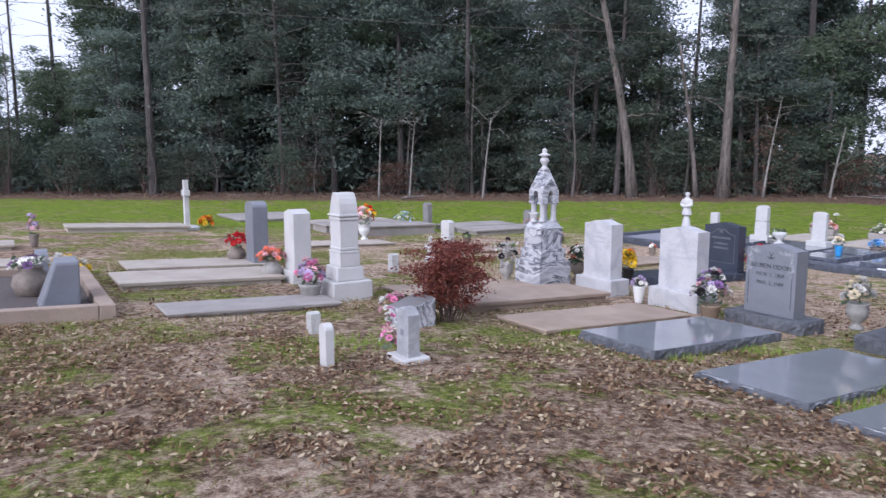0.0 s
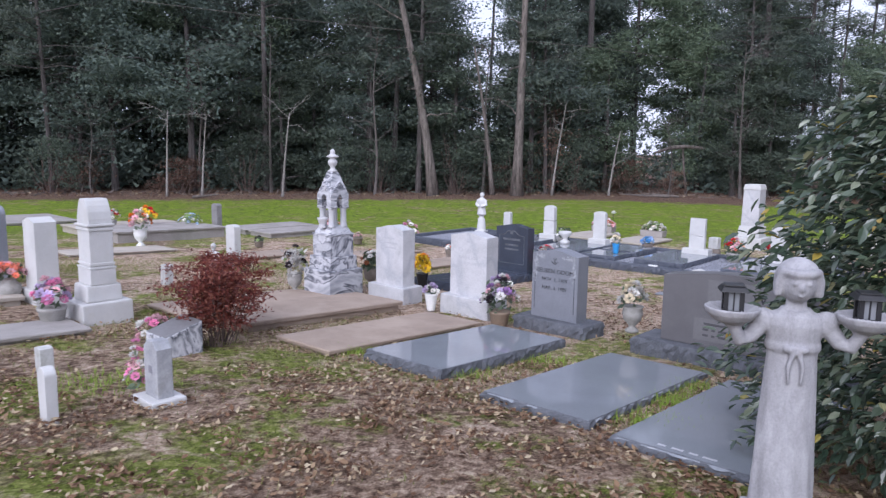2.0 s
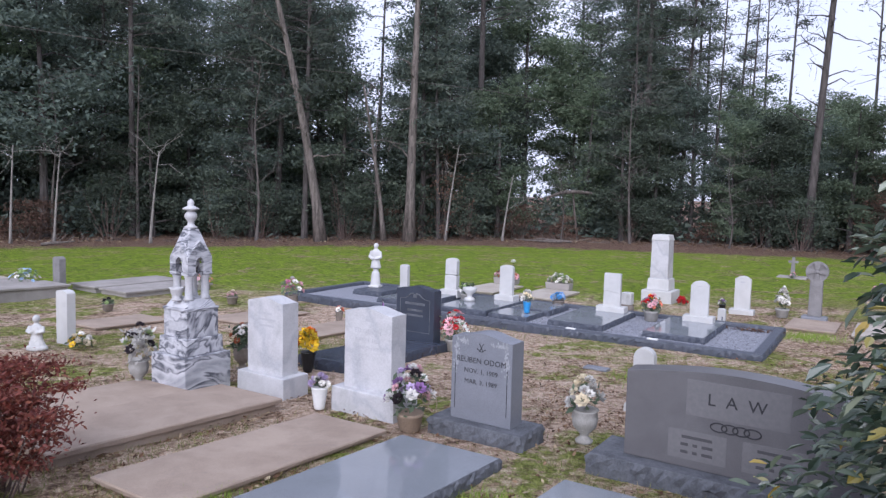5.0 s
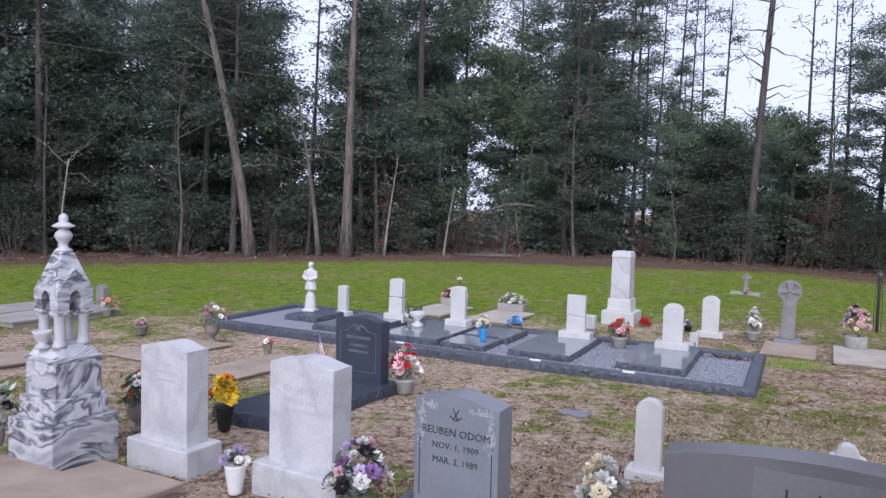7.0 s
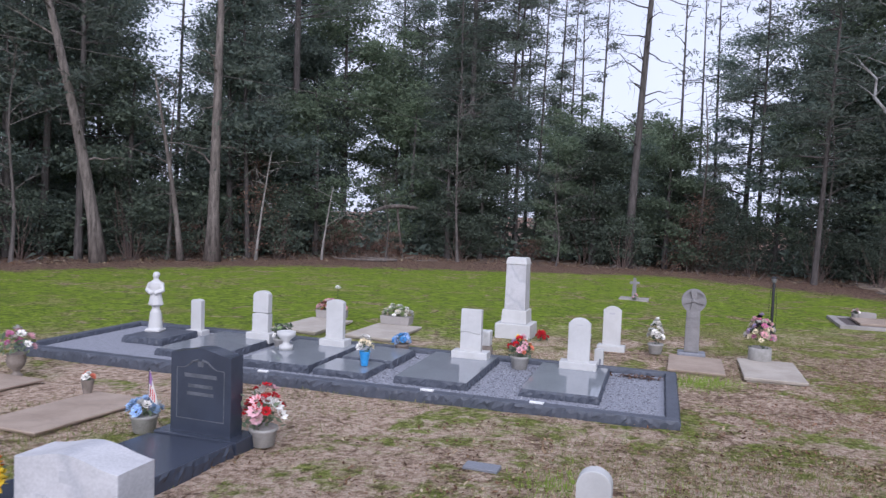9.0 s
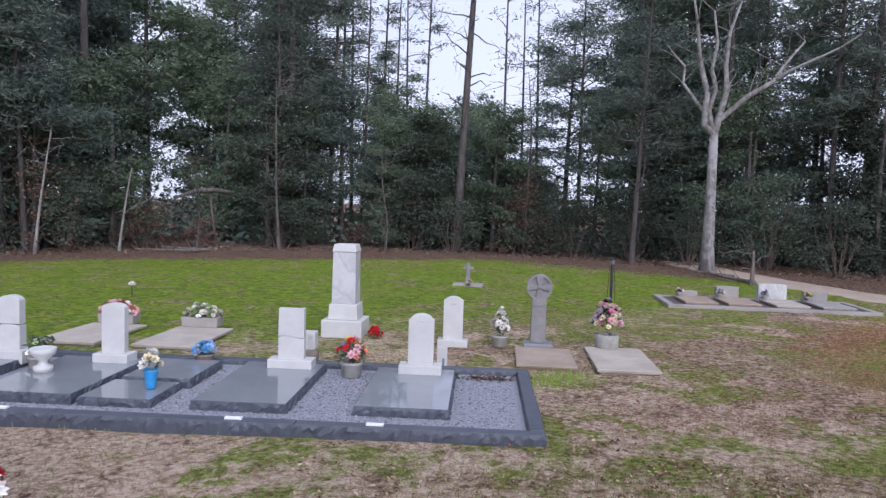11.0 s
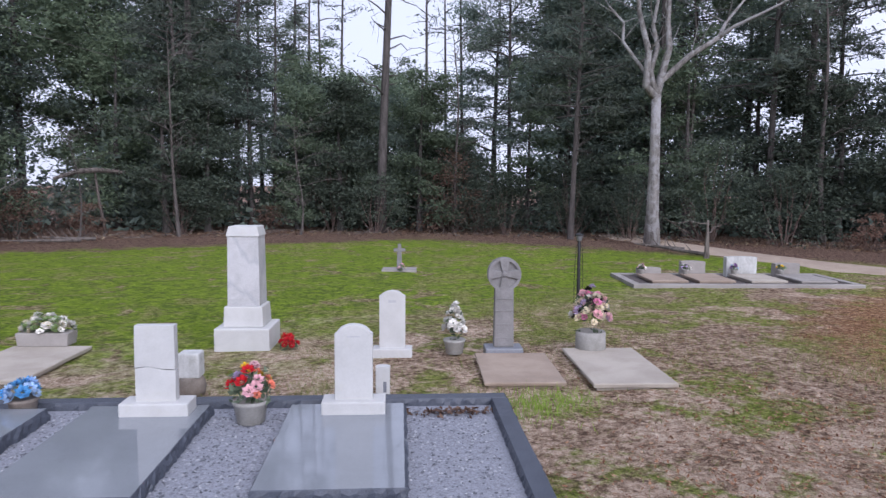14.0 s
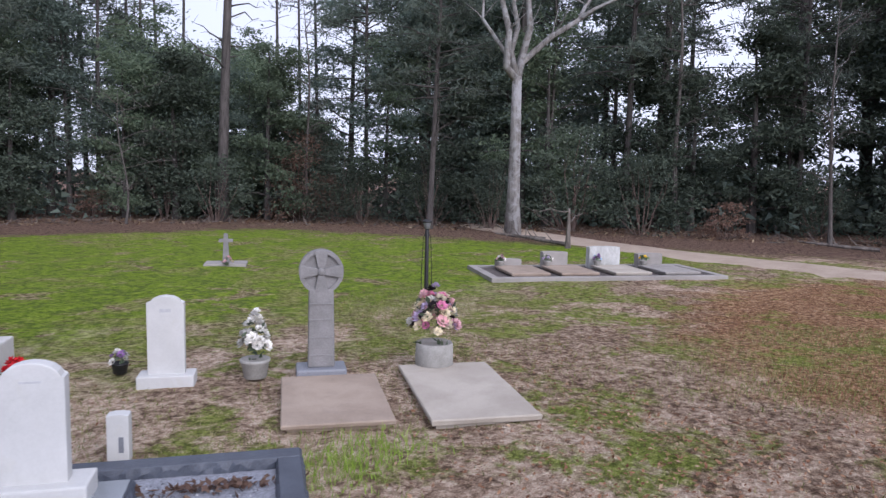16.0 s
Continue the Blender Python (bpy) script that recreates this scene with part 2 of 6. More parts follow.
def leafy(name, stops, rough=0.5, through_light=0.3, spec=0.4, lo=0.62, hi=1.3):
    """Leaves: each one its own shade, with some light coming through."""
    m, n, l, b = nodes_of(name)
    geo, info = n.new("ShaderNodeNewGeometry"), n.new("ShaderNodeObjectInfo")
    col = ramp(n, l, geo.outputs["Random Per Island"], stops)
    hsv = n.new("ShaderNodeHueSaturation")
    vv = n.new("ShaderNodeMapRange")
    vv.inputs["To Min"].default_value, vv.inputs["To Max"].default_value = lo, hi
    l.new(info.outputs["Random"], vv.inputs["Value"])
    l.new(vv.outputs[0], hsv.inputs["Value"])
    l.new(col, hsv.inputs["Color"])
    l.new(hsv.outputs[0], b.inputs["Base Color"])
    b.inputs["Roughness"].default_value = rough
    b.inputs["Specular IOR Level"].default_value = spec
    tr, mx = n.new("ShaderNodeBsdfTranslucent"), n.new("ShaderNodeMixShader")
    l.new(hsv.outputs[0], tr.inputs["Color"])
    mx.inputs[0].default_value = through_light
    l.new(b.outputs[0], mx.inputs[1])
    l.new(tr.outputs[0], mx.inputs[2])
    l.new(mx.outputs[0], n["Material Output"].inputs["Surface"])
    return m


def barky(name, base, dark, scale=9, patch=None):
    m, n, l, b = nodes_of(name)
    v = place_vec(n, l)
    mp = n.new("ShaderNodeMapping")
    mp.inputs["Scale"].default_value = (1, 1, 0.18)
    l.new(v, mp.inputs["Vector"])
    f = tex(n, l, mp.outputs[0], scale, 8, 0.7, 0.4)
    col = ramp(n, l, f, [(0.36, dark), (0.62, base)])
    if patch:
        pf = tex(n, l, v, 3.0, 6, 0.65, 0.4)
        col = mix(n, l, ramp(n, l, pf, [(0.46, (0, 0, 0)), (0.58, (1, 1, 1))]), col, patch)
    l.new(col, b.inputs["Base Color"])
    b.inputs["Roughness"].default_value = 0.9
    bump(n, l, b, f, 0.8, 0.03)
    return m


M = dict(
    white_marble=veined("white_marble", (0.49, 0.487, 0.50), (0.30, 0.31, 0.345), 1.1, 0.07, 0.5, 0.55),
    old_white=stone("old_white_marble", (0.525, 0.522, 0.515), (0.45, 0.448, 0.44), 0.65, 3, 70, 0.06, 0.15, stain=(0.47, 0.46, 0.42)),
    streaked=banded("streaked_marble"),
    mossy=stone("weathered_marble", (0.56, 0.56, 0.55), (0.36, 0.36, 0.35), 0.75, 3, 50, 0.15, 0.3, stain=(0.24, 0.23, 0.17), streak=True),
    grey_granite=stone("grey_granite", (0.21, 0.22, 0.25), (0.15, 0.16, 0.185), 0.42, 3, 260, 0.5, 0.05),
    polished=stone("polished_grey_granite", (0.25, 0.268, 0.292), (0.205, 0.22, 0.24), 0.045, 2, 300, 0.45, 0.0),
    # rough-cut finish; toned down so slab sides have their shade in the colour
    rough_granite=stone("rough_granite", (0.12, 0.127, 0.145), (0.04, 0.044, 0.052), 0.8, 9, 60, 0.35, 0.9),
    law_granite=stone("brown_grey_granite", (0.145, 0.14, 0.145), (0.105, 0.10, 0.105), 0.35, 3, 260, 0.45, 0.04),
    blue_granite=stone("blue_black_granite", (0.050, 0.060, 0.085), (0.035, 0.042, 0.060), 0.25, 3, 260, 0.35, 0.03),
    kerb_granite=stone("kerb_granite", (0.075, 0.085, 0.11), (0.045, 0.052, 0.07), 0.5, 6, 90, 0.35, 0.5),
    brown_concrete=stone("brown_concrete", (0.36, 0.285, 0.225), (0.25, 0.19, 0.148), 0.85, 2.2, 120, 0.2, 0.3, stain=(0.24, 0.19, 0.16)),
    pale_concrete=stone("pale_concrete", (0.43, 0.385, 0.33), (0.32, 0.28, 0.235), 0.85, 2, 120, 0.18, 0.3, stain=(0.36, 0.31, 0.28)),
    grey_concrete=stone("grey_concrete", (0.34, 0.315, 0.295), (0.24, 0.22, 0.205), 0.85, 2, 120, 0.2, 0.4, stain=(0.22, 0.21, 0.19)),
    statue=stone("cast_stone", (0.37, 0.365, 0.38), (0.245, 0.24, 0.25), 0.85, 6, 80, 0.15, 0.5, stain=(0.24, 0.235, 0.245), streak=True),
    celtic=stone("celtic_stone", (0.235, 0.225, 0.225), (0.15, 0.145, 0.14), 0.8, 5, 80, 0.25, 0.5),
    child_marble=stone("dull_grey_marble", (0.38, 0.385, 0.40), (0.25, 0.255, 0.27), 0.7, 7, 60, 0.15, 0.25, stain=(0.22, 0.22, 0.20)),
    engraved=plain("engraved_shadowed_cut", (0.035, 0.035, 0.04), 0.9, vary=0.1),
    engraved_pale=plain("engraved_pale_cut", (0.42, 0.42, 0.44), 0.9, vary=0.1),
    pale_frost=plain("frosted_panel", (0.155, 0.151, 0.155), 0.55, vary=0.1),
    engraved_soft=plain("dull_carved_relief", (0.30, 0.308, 0.325), 0.8, vary=0.2),
    pale_mark=plain("worn_pale_cut", (0.40, 0.40, 0.42), 0.8, vary=0.1),
    cut_soft=plain("worn_cut", (0.075, 0.073, 0.078), 0.9, vary=0.1),
    bark=barky("pine_bark", (0.10, 0.088, 0.084), (0.036, 0.031, 0.029)),
    bark_grey=barky("grey_twig_bark", (0.13, 0.115, 0.105), (0.05, 0.043, 0.04), 12),
    bark_pale=barky("pale_bark", (0.185, 0.158, 0.142), (0.05, 0.042, 0.037), 9),
    bark_white=barky("pale_mottled_bark", (0.24, 0.225, 0.215), (0.09, 0.082, 0.078), 7, (0.27, 0.266, 0.27)),
    bark_sapling=barky("sapling_bark", (0.29, 0.27, 0.25), (0.13, 0.12, 0.11), 12),
    twig=barky("dry_twig", (0.17, 0.12, 0.10), (0.08, 0.055, 0.05), 30),
    leaf_dark=leafy("dark_evergreen_leaf", [(0.0, (0.105, 0.14, 0.125)), (0.6, (0.14, 0.182, 0.153)), (1.0, (0.185, 0.225, 0.18))], 0.75, 0.42, 0.2, 0.68, 1.5),
    leaf_mid=leafy("green_leaf", [(0.0, (0.105, 0.145, 0.098)), (0.6, (0.145, 0.19, 0.125)), (1.0, (0.19, 0.235, 0.155))], 0.75, 0.42, 0.2, 0.68, 1.5),
    needle=leafy("pine_needle", [(0.0, (0.085, 0.105, 0.092)), (0.7, (0.115, 0.14, 0.112)), (1.0, (0.15, 0.17, 0.135))], 0.75, 0.4, 0.2, 0.68, 1.5),
    # darkened copy of the evergreen leaf: the understory's shade is in its colour
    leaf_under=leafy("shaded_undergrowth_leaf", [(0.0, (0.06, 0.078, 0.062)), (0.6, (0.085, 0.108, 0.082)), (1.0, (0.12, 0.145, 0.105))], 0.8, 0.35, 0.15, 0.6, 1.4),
    leaf_brown=leafy("brown_leaf", [(0.0, (0.12, 0.075, 0.06)), (0.6, (0.17, 0.105, 0.08)), (1.0, (0.22, 0.15, 0.11))], 0.8, 0.3, 0.2),
    camellia=leafy("glossy_shrub_leaf", [(0.0, (0.028, 0.048, 0.032)), (0.5, (0.058, 0.085, 0.055)), (0.85, (0.11, 0.14, 0.09)), (0.97, (0.25, 0.28, 0.20)), (0.985, (0.34, 0.29, 0.07)), (1.0, (0.38, 0.26, 0.05))], 0.24, 0.25, 0.9),
    red_leaf=leafy("red_shrub_leaf", [(0.0, (0.13, 0.030, 0.026)), (0.6, (0.30, 0.072, 0.052)), (1.0, (0.40, 0.16, 0.10))], 0.5, 0.3),
    litter_red=leafy("rusty_fallen_leaf", [(0.0, (0.11, 0.048, 0.025)), (0.4, (0.25, 0.12, 0.068)), (0.8, (0.33, 0.19, 0.111)), (1.0, (0.42, 0.30, 0.196))], 0.8, 0.1, 0.2),
    litter=leafy("fallen_leaf", [(0.0, (0.075, 0.038, 0.022)), (0.4, (0.21, 0.115, 0.066)), (0.75, (0.39, 0.265, 0.157)), (1.0, (0.64, 0.53, 0.357))], 0.8, 0.1, 0.2),
    grass=leafy("grass_blade", [(0.0, (0.13, 0.15, 0.045)), (0.45, (0.22, 0.25, 0.065)), (0.7, (0.30, 0.30, 0.09)), (1.0, (0.50, 0.42, 0.25))], 0.6, 0.3, 0.25),
    grass_lush=leafy("lush_grass_blade", [(0.0, (0.17, 0.25, 0.04)), (0.6, (0.25, 0.36, 0.055)), (1.0, (0.34, 0.45, 0.09))], 0.5, 0.3, 0.25),
    stem=plain("green_stem", (0.06, 0.11, 0.045), 0.6),
    black=plain("black_metal", (0.018, 0.018, 0.02), 0.45, 0.2),
    frosted=plain("frosted_pane", (0.21, 0.22, 0.235), 0.3, vary=0.05),
    pot_grey=stone("pot_cement", (0.36, 0.35, 0.33), (0.24, 0.23, 0.21), 0.85, 8, 90, 0.2, 0.4),
    pot_brown=stone("stained_pot", (0.25, 0.21, 0.18), (0.13, 0.11, 0.09), 0.85, 8, 90, 0.2, 0.4),
    pot_white=plain("white_plastic", (0.72, 0.72, 0.71), 0.5, vary=0.06),
    wicker=plain("wicker", (0.24, 0.18, 0.13), 0.8, scale=120),
    blue_paper=plain("blue_foil", (0.04, 0.28, 0.62), 0.35, vary=0.2),
)
PETAL = {k: leafy("petal_" + k, [(0.0, tuple(0.62 * x for x in c)), (0.5, c), (1.0, tuple(min(0.9, 1.2 * x) for x in c))], 0.65, 0.25, 0.2) for k, c in dict(
    white=(0.74, 0.72, 0.68), cream=(0.70, 0.62, 0.46), pink=(0.72, 0.26, 0.44), pale_pink=(0.76, 0.46, 0.50), coral=(0.78, 0.26, 0.17), red=(0.56, 0.02, 0.03),
    yellow=(0.78, 0.55, 0.04), orange=(0.82, 0.22, 0.03), purple=(0.27, 0.15, 0.33), lilac=(0.52, 0.42, 0.60), blue=(0.12, 0.36, 0.68), pale_blue=(0.40, 0.55, 0.78),
    dark=(0.03, 0.022, 0.028), green=(0.28, 0.38, 0.16), rust=(0.36, 0.12, 0.06)).items()}


# ---- ground ----
def ground_material():
    m, n, l, b = nodes_of("cemetery_ground")
    tc = n.new("ShaderNodeTexCoord")
    v = tc.outputs["Object"]
    sep = n.new("ShaderNodeSeparateXYZ")
    l.new(v, sep.inputs[0])

    def math2(op, a, c):
        k = n.new("ShaderNodeMath")
        k.operation = op
        for s, val in zip(k.inputs, (a, c)):
            if isinstance(val, (int, float)):
                s.default_value = val
            else:
                l.new(val, s)
        return k.outputs[0]

    X, Y = sep.outputs[0], sep.outputs[1]
    n_big, n_mid, n_fine = tex(n, l, v, 0.35, 6, 0.6, 0.4), tex(n, l, v, 1.6, 8, 0.65, 0.3), tex(n, l, v, 14, 8, 0.75)
    n_grain = tex(n, l, v, 70, 4, 0.75)
    n_clod = tex(n, l, v, 4.5, 7, 0.72, 0.5)
    litter = ramp(n, l, n_fine, [(0.41, (0.085, 0.052, 0.036)), (0.50, (0.295, 0.198, 0.138)), (0.60, (0.60, 0.465, 0.345))])
    sand = ramp(n, l, n_fine, [(0.40, (0.36, 0.25, 0.175)), (0.50, (0.61, 0.46, 0.355)), (0.60, (0.80, 0.66, 0.54))])
    dry = ramp(n, l, n_fine, [(0.41, (0.105, 0.11, 0.030)), (0.5, (0.255, 0.255, 0.080)), (0.59, (0.43, 0.39, 0.18))])
    lush = ramp(n, l, n_fine, [(0.40, (0.105, 0.175, 0.014)), (0.5, (0.215, 0.32, 0.022)), (0.60, (0.34, 0.43, 0.06))])
    duff = ramp(n, l, n_fine, [(0.41, (0.060, 0.038, 0.030)), (0.5, (0.175, 0.11, 0.084)), (0.6, (0.330, 0.225, 0.171))])
    red = ramp(n, l, n_fine, [(0.41, (0.137, 0.062, 0.031)), (0.5, (0.357, 0.19, 0.098)), (0.6, (0.588, 0.38, 0.221))])
    # worn turf: litter, thin grass and bare sand by turns
    def moved(off):
        k = n.new("ShaderNodeVectorMath")
        k.inputs[1].default_value = off
        l.new(v, k.inputs[0])
        return k.outputs[0]

    n_g = tex(n, l, moved((31, 7, 0)), 0.85, 10, 0.68, 0.3)
    n_s = tex(n, l, moved((5, 53, 0)), 1.1, 10, 0.70, 0.5)
    n_m = tex(n, l, moved((17, 3, 0)), 5.0, 8, 0.70, 0.2)
    green = ramp(n, l, n_fine, [(0.41, (0.10, 0.125, 0.022)), (0.5, (0.205, 0.265, 0.042)), (0.6, (0.34, 0.375, 0.10))])
    turf = mix(n, l, ramp(n, l, n_m, [(0.44, (0, 0, 0)), (0.56, (1, 1, 1))]), dry, green)
    col = mix(n, l, ramp(n, l, n_m, [(0.40, (0, 0, 0)), (0.60, (0.45, 0.45, 0.45))]), litter, sand)
    col = mix(n, l, mix(n, l, 1.0, ramp(n, l, n_g, [(0.485, (0, 0, 0)), (0.525, (0.95, 0.95, 0.95))]), ramp(n, l, n_clod, [(0.42, (0.45, 0.45, 0.45)), (0.50, (1, 1, 1))]), "MULTIPLY"), col, turf)
    # bare sand round the middle plots
    dx, dy = math2("SUBTRACT", X, 5.0), math2("SUBTRACT", Y, 11.5)
    r2 = math2("ADD", math2("MULTIPLY", dx, dx), math2("MULTIPLY", dy, dy))
    near_plots = math2("MAXIMUM", math2("SUBTRACT", 1.0, math2("MULTIPLY", r2, 0.016)), -0.5)
    sandy = math2("ADD", math2("MULTIPLY", near_plots, 0.135), n_s)
    col = mix(n, l, ramp(n, l, sandy, [(0.53, (0, 0, 0)), (0.57, (0.95, 0.95, 0.95))]), col, sand)
    col = mix(n, l, ramp(n, l, n_clod, [(0.53, (0, 0, 0)), (0.58, (0.85, 0.85, 0.85))]), col, litter)
    n_w = tex(n, l, moved((77, 19, 0)), 0.75, 10, 0.70, 0.6)
    col = mix(n, l, ramp(n, l, n_w, [(0.555, (0, 0, 0)), (0.585, (0.9, 0.9, 0.9))]), col, sand)
    # red-brown leaves on the open ground towards the drive
    rx, ry = math2("SUBTRACT", X, 17.0), math2("SUBTRACT", Y, 5.8)
    rr = math2("ADD", math2("MULTIPLY", math2("MULTIPLY", rx, rx), 0.02), math2("MULTIPLY", math2("MULTIPLY", ry, ry), 0.045))
    redm = math2("ADD", math2("SUBTRACT", 1.0, rr), math2("MULTIPLY", n_mid, 0.9))
    col = mix(n, l, ramp(n, l, math2("MULTIPLY", redm, 0.5), [(0.40, (0, 0, 0)), (0.55, (0.9, 0.9, 0.9))]), col, red)
    col = mix(n, l, mix(n, l, 1.0, ramp(n, l, n_g, [(0.525, (0, 0, 0)), (0.575, (0.9, 0.9, 0.9))]), ramp(n, l, n_clod, [(0.44, (0.2, 0.2, 0.2)), (0.52, (1, 1, 1))]), "MULTIPLY"), col, green)
    # the mown green belt before the woods
    bend = math2("MULTIPLY", math2("MAXIMUM", math2("SUBTRACT", X, 4.0), 0.0), 0.42)
    belt = math2("ADD", math2("ADD", Y, bend), math2("MULTIPLY", math2("SUBTRACT", math2("ADD", n_big, n_mid), 1.0), 7.0))
    gm = n.new("ShaderNodeMapRange")
    gm.inputs["From Min"].default_value, gm.inputs["From Max"].default_value = 16.2, 19.5
    l.new(belt, gm.inputs["Value"])
    deep_green = ramp(n, l, n_fine, [(0.3, (0.08, 0.12, 0.022)), (0.7, (0.17, 0.225, 0.042))])
    lush2 = mix(n, l, ramp(n, l, n_m, [(0.41, (0.9, 0.9, 0.9)), (0.54, (0, 0, 0))]), lush, deep_green)
    lush2 = mix(n, l, ramp(n, l, n_g, [(0.53, (0, 0, 0)), (0.60, (0.8, 0.8, 0.8))]), lush2, dry)
    lush2 = mix(n, l, ramp(n, l, n_s, [(0.565, (0, 0, 0)), (0.62, (0.8, 0.8, 0.8))]), lush2, litter)
    col = mix(n, l, gm.outputs[0], col, lush2)
    # leaf mould under the trees
    ex = math2("MULTIPLY", math2("MAXIMUM", math2("SUBTRACT", X, 14.0), 0.0), 0.62)
    edge_y = math2("ADD", math2("ADD", Y, ex), math2("MULTIPLY", math2("SUBTRACT", n_mid, 0.5), 5.0))
    em = n.new("ShaderNodeMapRange")
    em.inputs["From Min"].default_value, em.inputs["From Max"].default_value = 29.6, 31.0
    l.new(edge_y, em.inputs["Value"])
    em2 = n.new("ShaderNodeMapRange")
    em2.inputs["From Min"].default_value, em2.inputs["From Max"].default_value = 25.6, 27.0
    l.new(math2("ADD", X, math2("MULTIPLY", math2("SUBTRACT", n_mid, 0.5), 4.0)), em2.inputs["Value"])
    col = mix(n, l, math2("MAXIMUM", em.outputs[0], em2.outputs[0]), col, duff)
    col = mix(n, l, 0.55, col, ramp(n, l, n_grain, [(0.36, (0.12, 0.11, 0.10)), (0.64, (0.90, 0.88, 0.86))]), "OVERLAY")
    l.new(col, b.inputs["Base Color"])
    b.inputs["Roughness"].default_value = 0.95
    b.inputs["Specular IOR Level"].default_value = 0.15
    hsum = math2("ADD", math2("ADD", n_fine, math2("MULTIPLY", n_grain, 0.5)), math2("MULTIPLY", n_clod, 0.8))
    bump(n, l, b, hsum, 1.0, 0.08)
    return m


def axis_steps(lo, hi, fine, far):
    inner = list(np.arange(lo, hi + 1e-6, fine))
    out, step, x = [], fine, hi
    while x < far:
        step *= 1.45
        x += step
        out.append(x)
    low, step, x = [], fine, lo
    while x > -far:
        step *= 1.45
        x -= step
        low.append(x)
    return np.array(low[::-1] + inner + out)


def build_ground():
    xs, ys = axis_steps(-12, 26, 0.22, 600), axis_steps(-3, 34, 0.22, 600)
    gx, gy = np.meshgrid(xs, ys)
    far = np.clip((np.hypot(gx - 6, gy - 12) - 20) / 25, 0, 1)
    lump = 0.012 * np.sin(gx * 2.1 + 1.3 * np.sin(gy * 1.7)) * np.cos(gy * 2.3) + 0.008 * np.sin(gx * 5.3 + gy * 3.1) * np.cos(gy * 4.7 - gx)
    gz = ground_z(gx, gy) + lump * (1 - far) - 0.012
    v = np.stack([gx, gy, gz], -1).reshape(-1, 3)
    w, h = len(xs), len(ys)
    i = (np.arange(h - 1)[:, None] * w + np.arange(w - 1)[None]).ravel()
    me = shards("ground", v, np.stack([i, i + 1, i + w + 1, i + w], 1), True)
    single("ground", me, ground_material(), Matrix(), "worn cemetery turf with fallen leaves, bare sand and green grass", "ground", kind="structure")


build_ground()


def build_road():
    line = [(33.0, 17.5), (29.6, 14.6), (27.0, 11.9), (25.0, 8.9), (23.4, 6.0), (21.6, 1.5), (19.5, -5.0), (16.5, -14.0)]
    bm, prev, wide = bmesh.new(), None, 1.15
    for i in range(len(line) - 1):
        for k in range(6):
            f = k / 6
            p0, p1 = Vector(line[i]), Vector(line[i + 1])
            p = p0.lerp(p1, f)
            d = (p1 - p0).normalized()
            s = Vector((-d.y, d.x))
            row = []
            for q in (-1, -0.5, 0, 0.5, 1):
                c = p + s * wide * q * (1 + 0.08 * math.sin(i * 3 + k * 1.1 + q))
                row.append(bm.verts.new((c.x, c.y, float(ground_z(c.x, c.y)) + (0.012 if abs(q) < 1 else -0.03))))
            if prev:
                for a in range(4):
                    bm.faces.new((prev[a], prev[a + 1], row[a + 1], row[a]))
            prev = row
    sandroad = stone("sandy_track", (0.42, 0.335, 0.265), (0.31, 0.235, 0.185), 0.95, 1.5, 30, 0.2, 0.6)
    single("road", bm, sandroad, Matrix(), "pale sandy unpaved drive along the wood's edge", "road", kind="structure", smooth=True)


build_road()


# ---- trees ----
def limb(bm, p, q, r0, r1, sag=0.15, n=4, segs=5):
    p, q = Vector(p), Vector(q)
    pts = []
    for i in range(n + 1):
        f = i / n
        c = p.lerp(q, f)
        c.z += sag * math.sin(f * math.pi) * (q - p).length * 0.3
        c += Vector(rng.normal(0, 0.03, 3)) * (q - p).length * (0 if i in (0, n) else 1)
        pts.append(c)
    tube(bm, pts, [r0 + (r1 - r0) * i / n for i in range(n + 1)], segs)
    return pts


def spray_mesh(name, c, size, narrow=0.5, flat=0.0):
    """Many small three-cornered leaves round the given places."""
    n = len(c)
    a = unit(n)
    a[:, 2] *= 1 - flat
    a /= np.linalg.norm(a, axis=1, keepdims=True)
    h = unit(n)
    if flat:
        h = (1 - flat) * h + flat * np.array([0, 0, 1.0])
    b = np.cross(a, h)
    b /= np.linalg.norm(b, axis=1, keepdims=True) + 1e-9
    s = np.asarray(size).reshape(-1, 1)
    v = np.stack([c - a * s * 0.7 + b * s * narrow, c + a * s, c - a * s * 0.7 - b * s * narrow], 1).reshape(-1, 3)
    return shards(name, v, np.arange(3 * n).reshape(-1, 3))


def clumps(centres, per, spread, size):
    k = rng.uniform(0.55, 1.35, (len(centres), 1))
    c = np.repeat(np.asarray(centres), per, axis=0) + rng.normal(0, 1, (len(centres) * per, 3)) * np.array([spread, spread, spread * 0.36]) * np.repeat(k, per, axis=0)
    return c, rng.uniform(size * 0.6, size * 1.3, len(c))


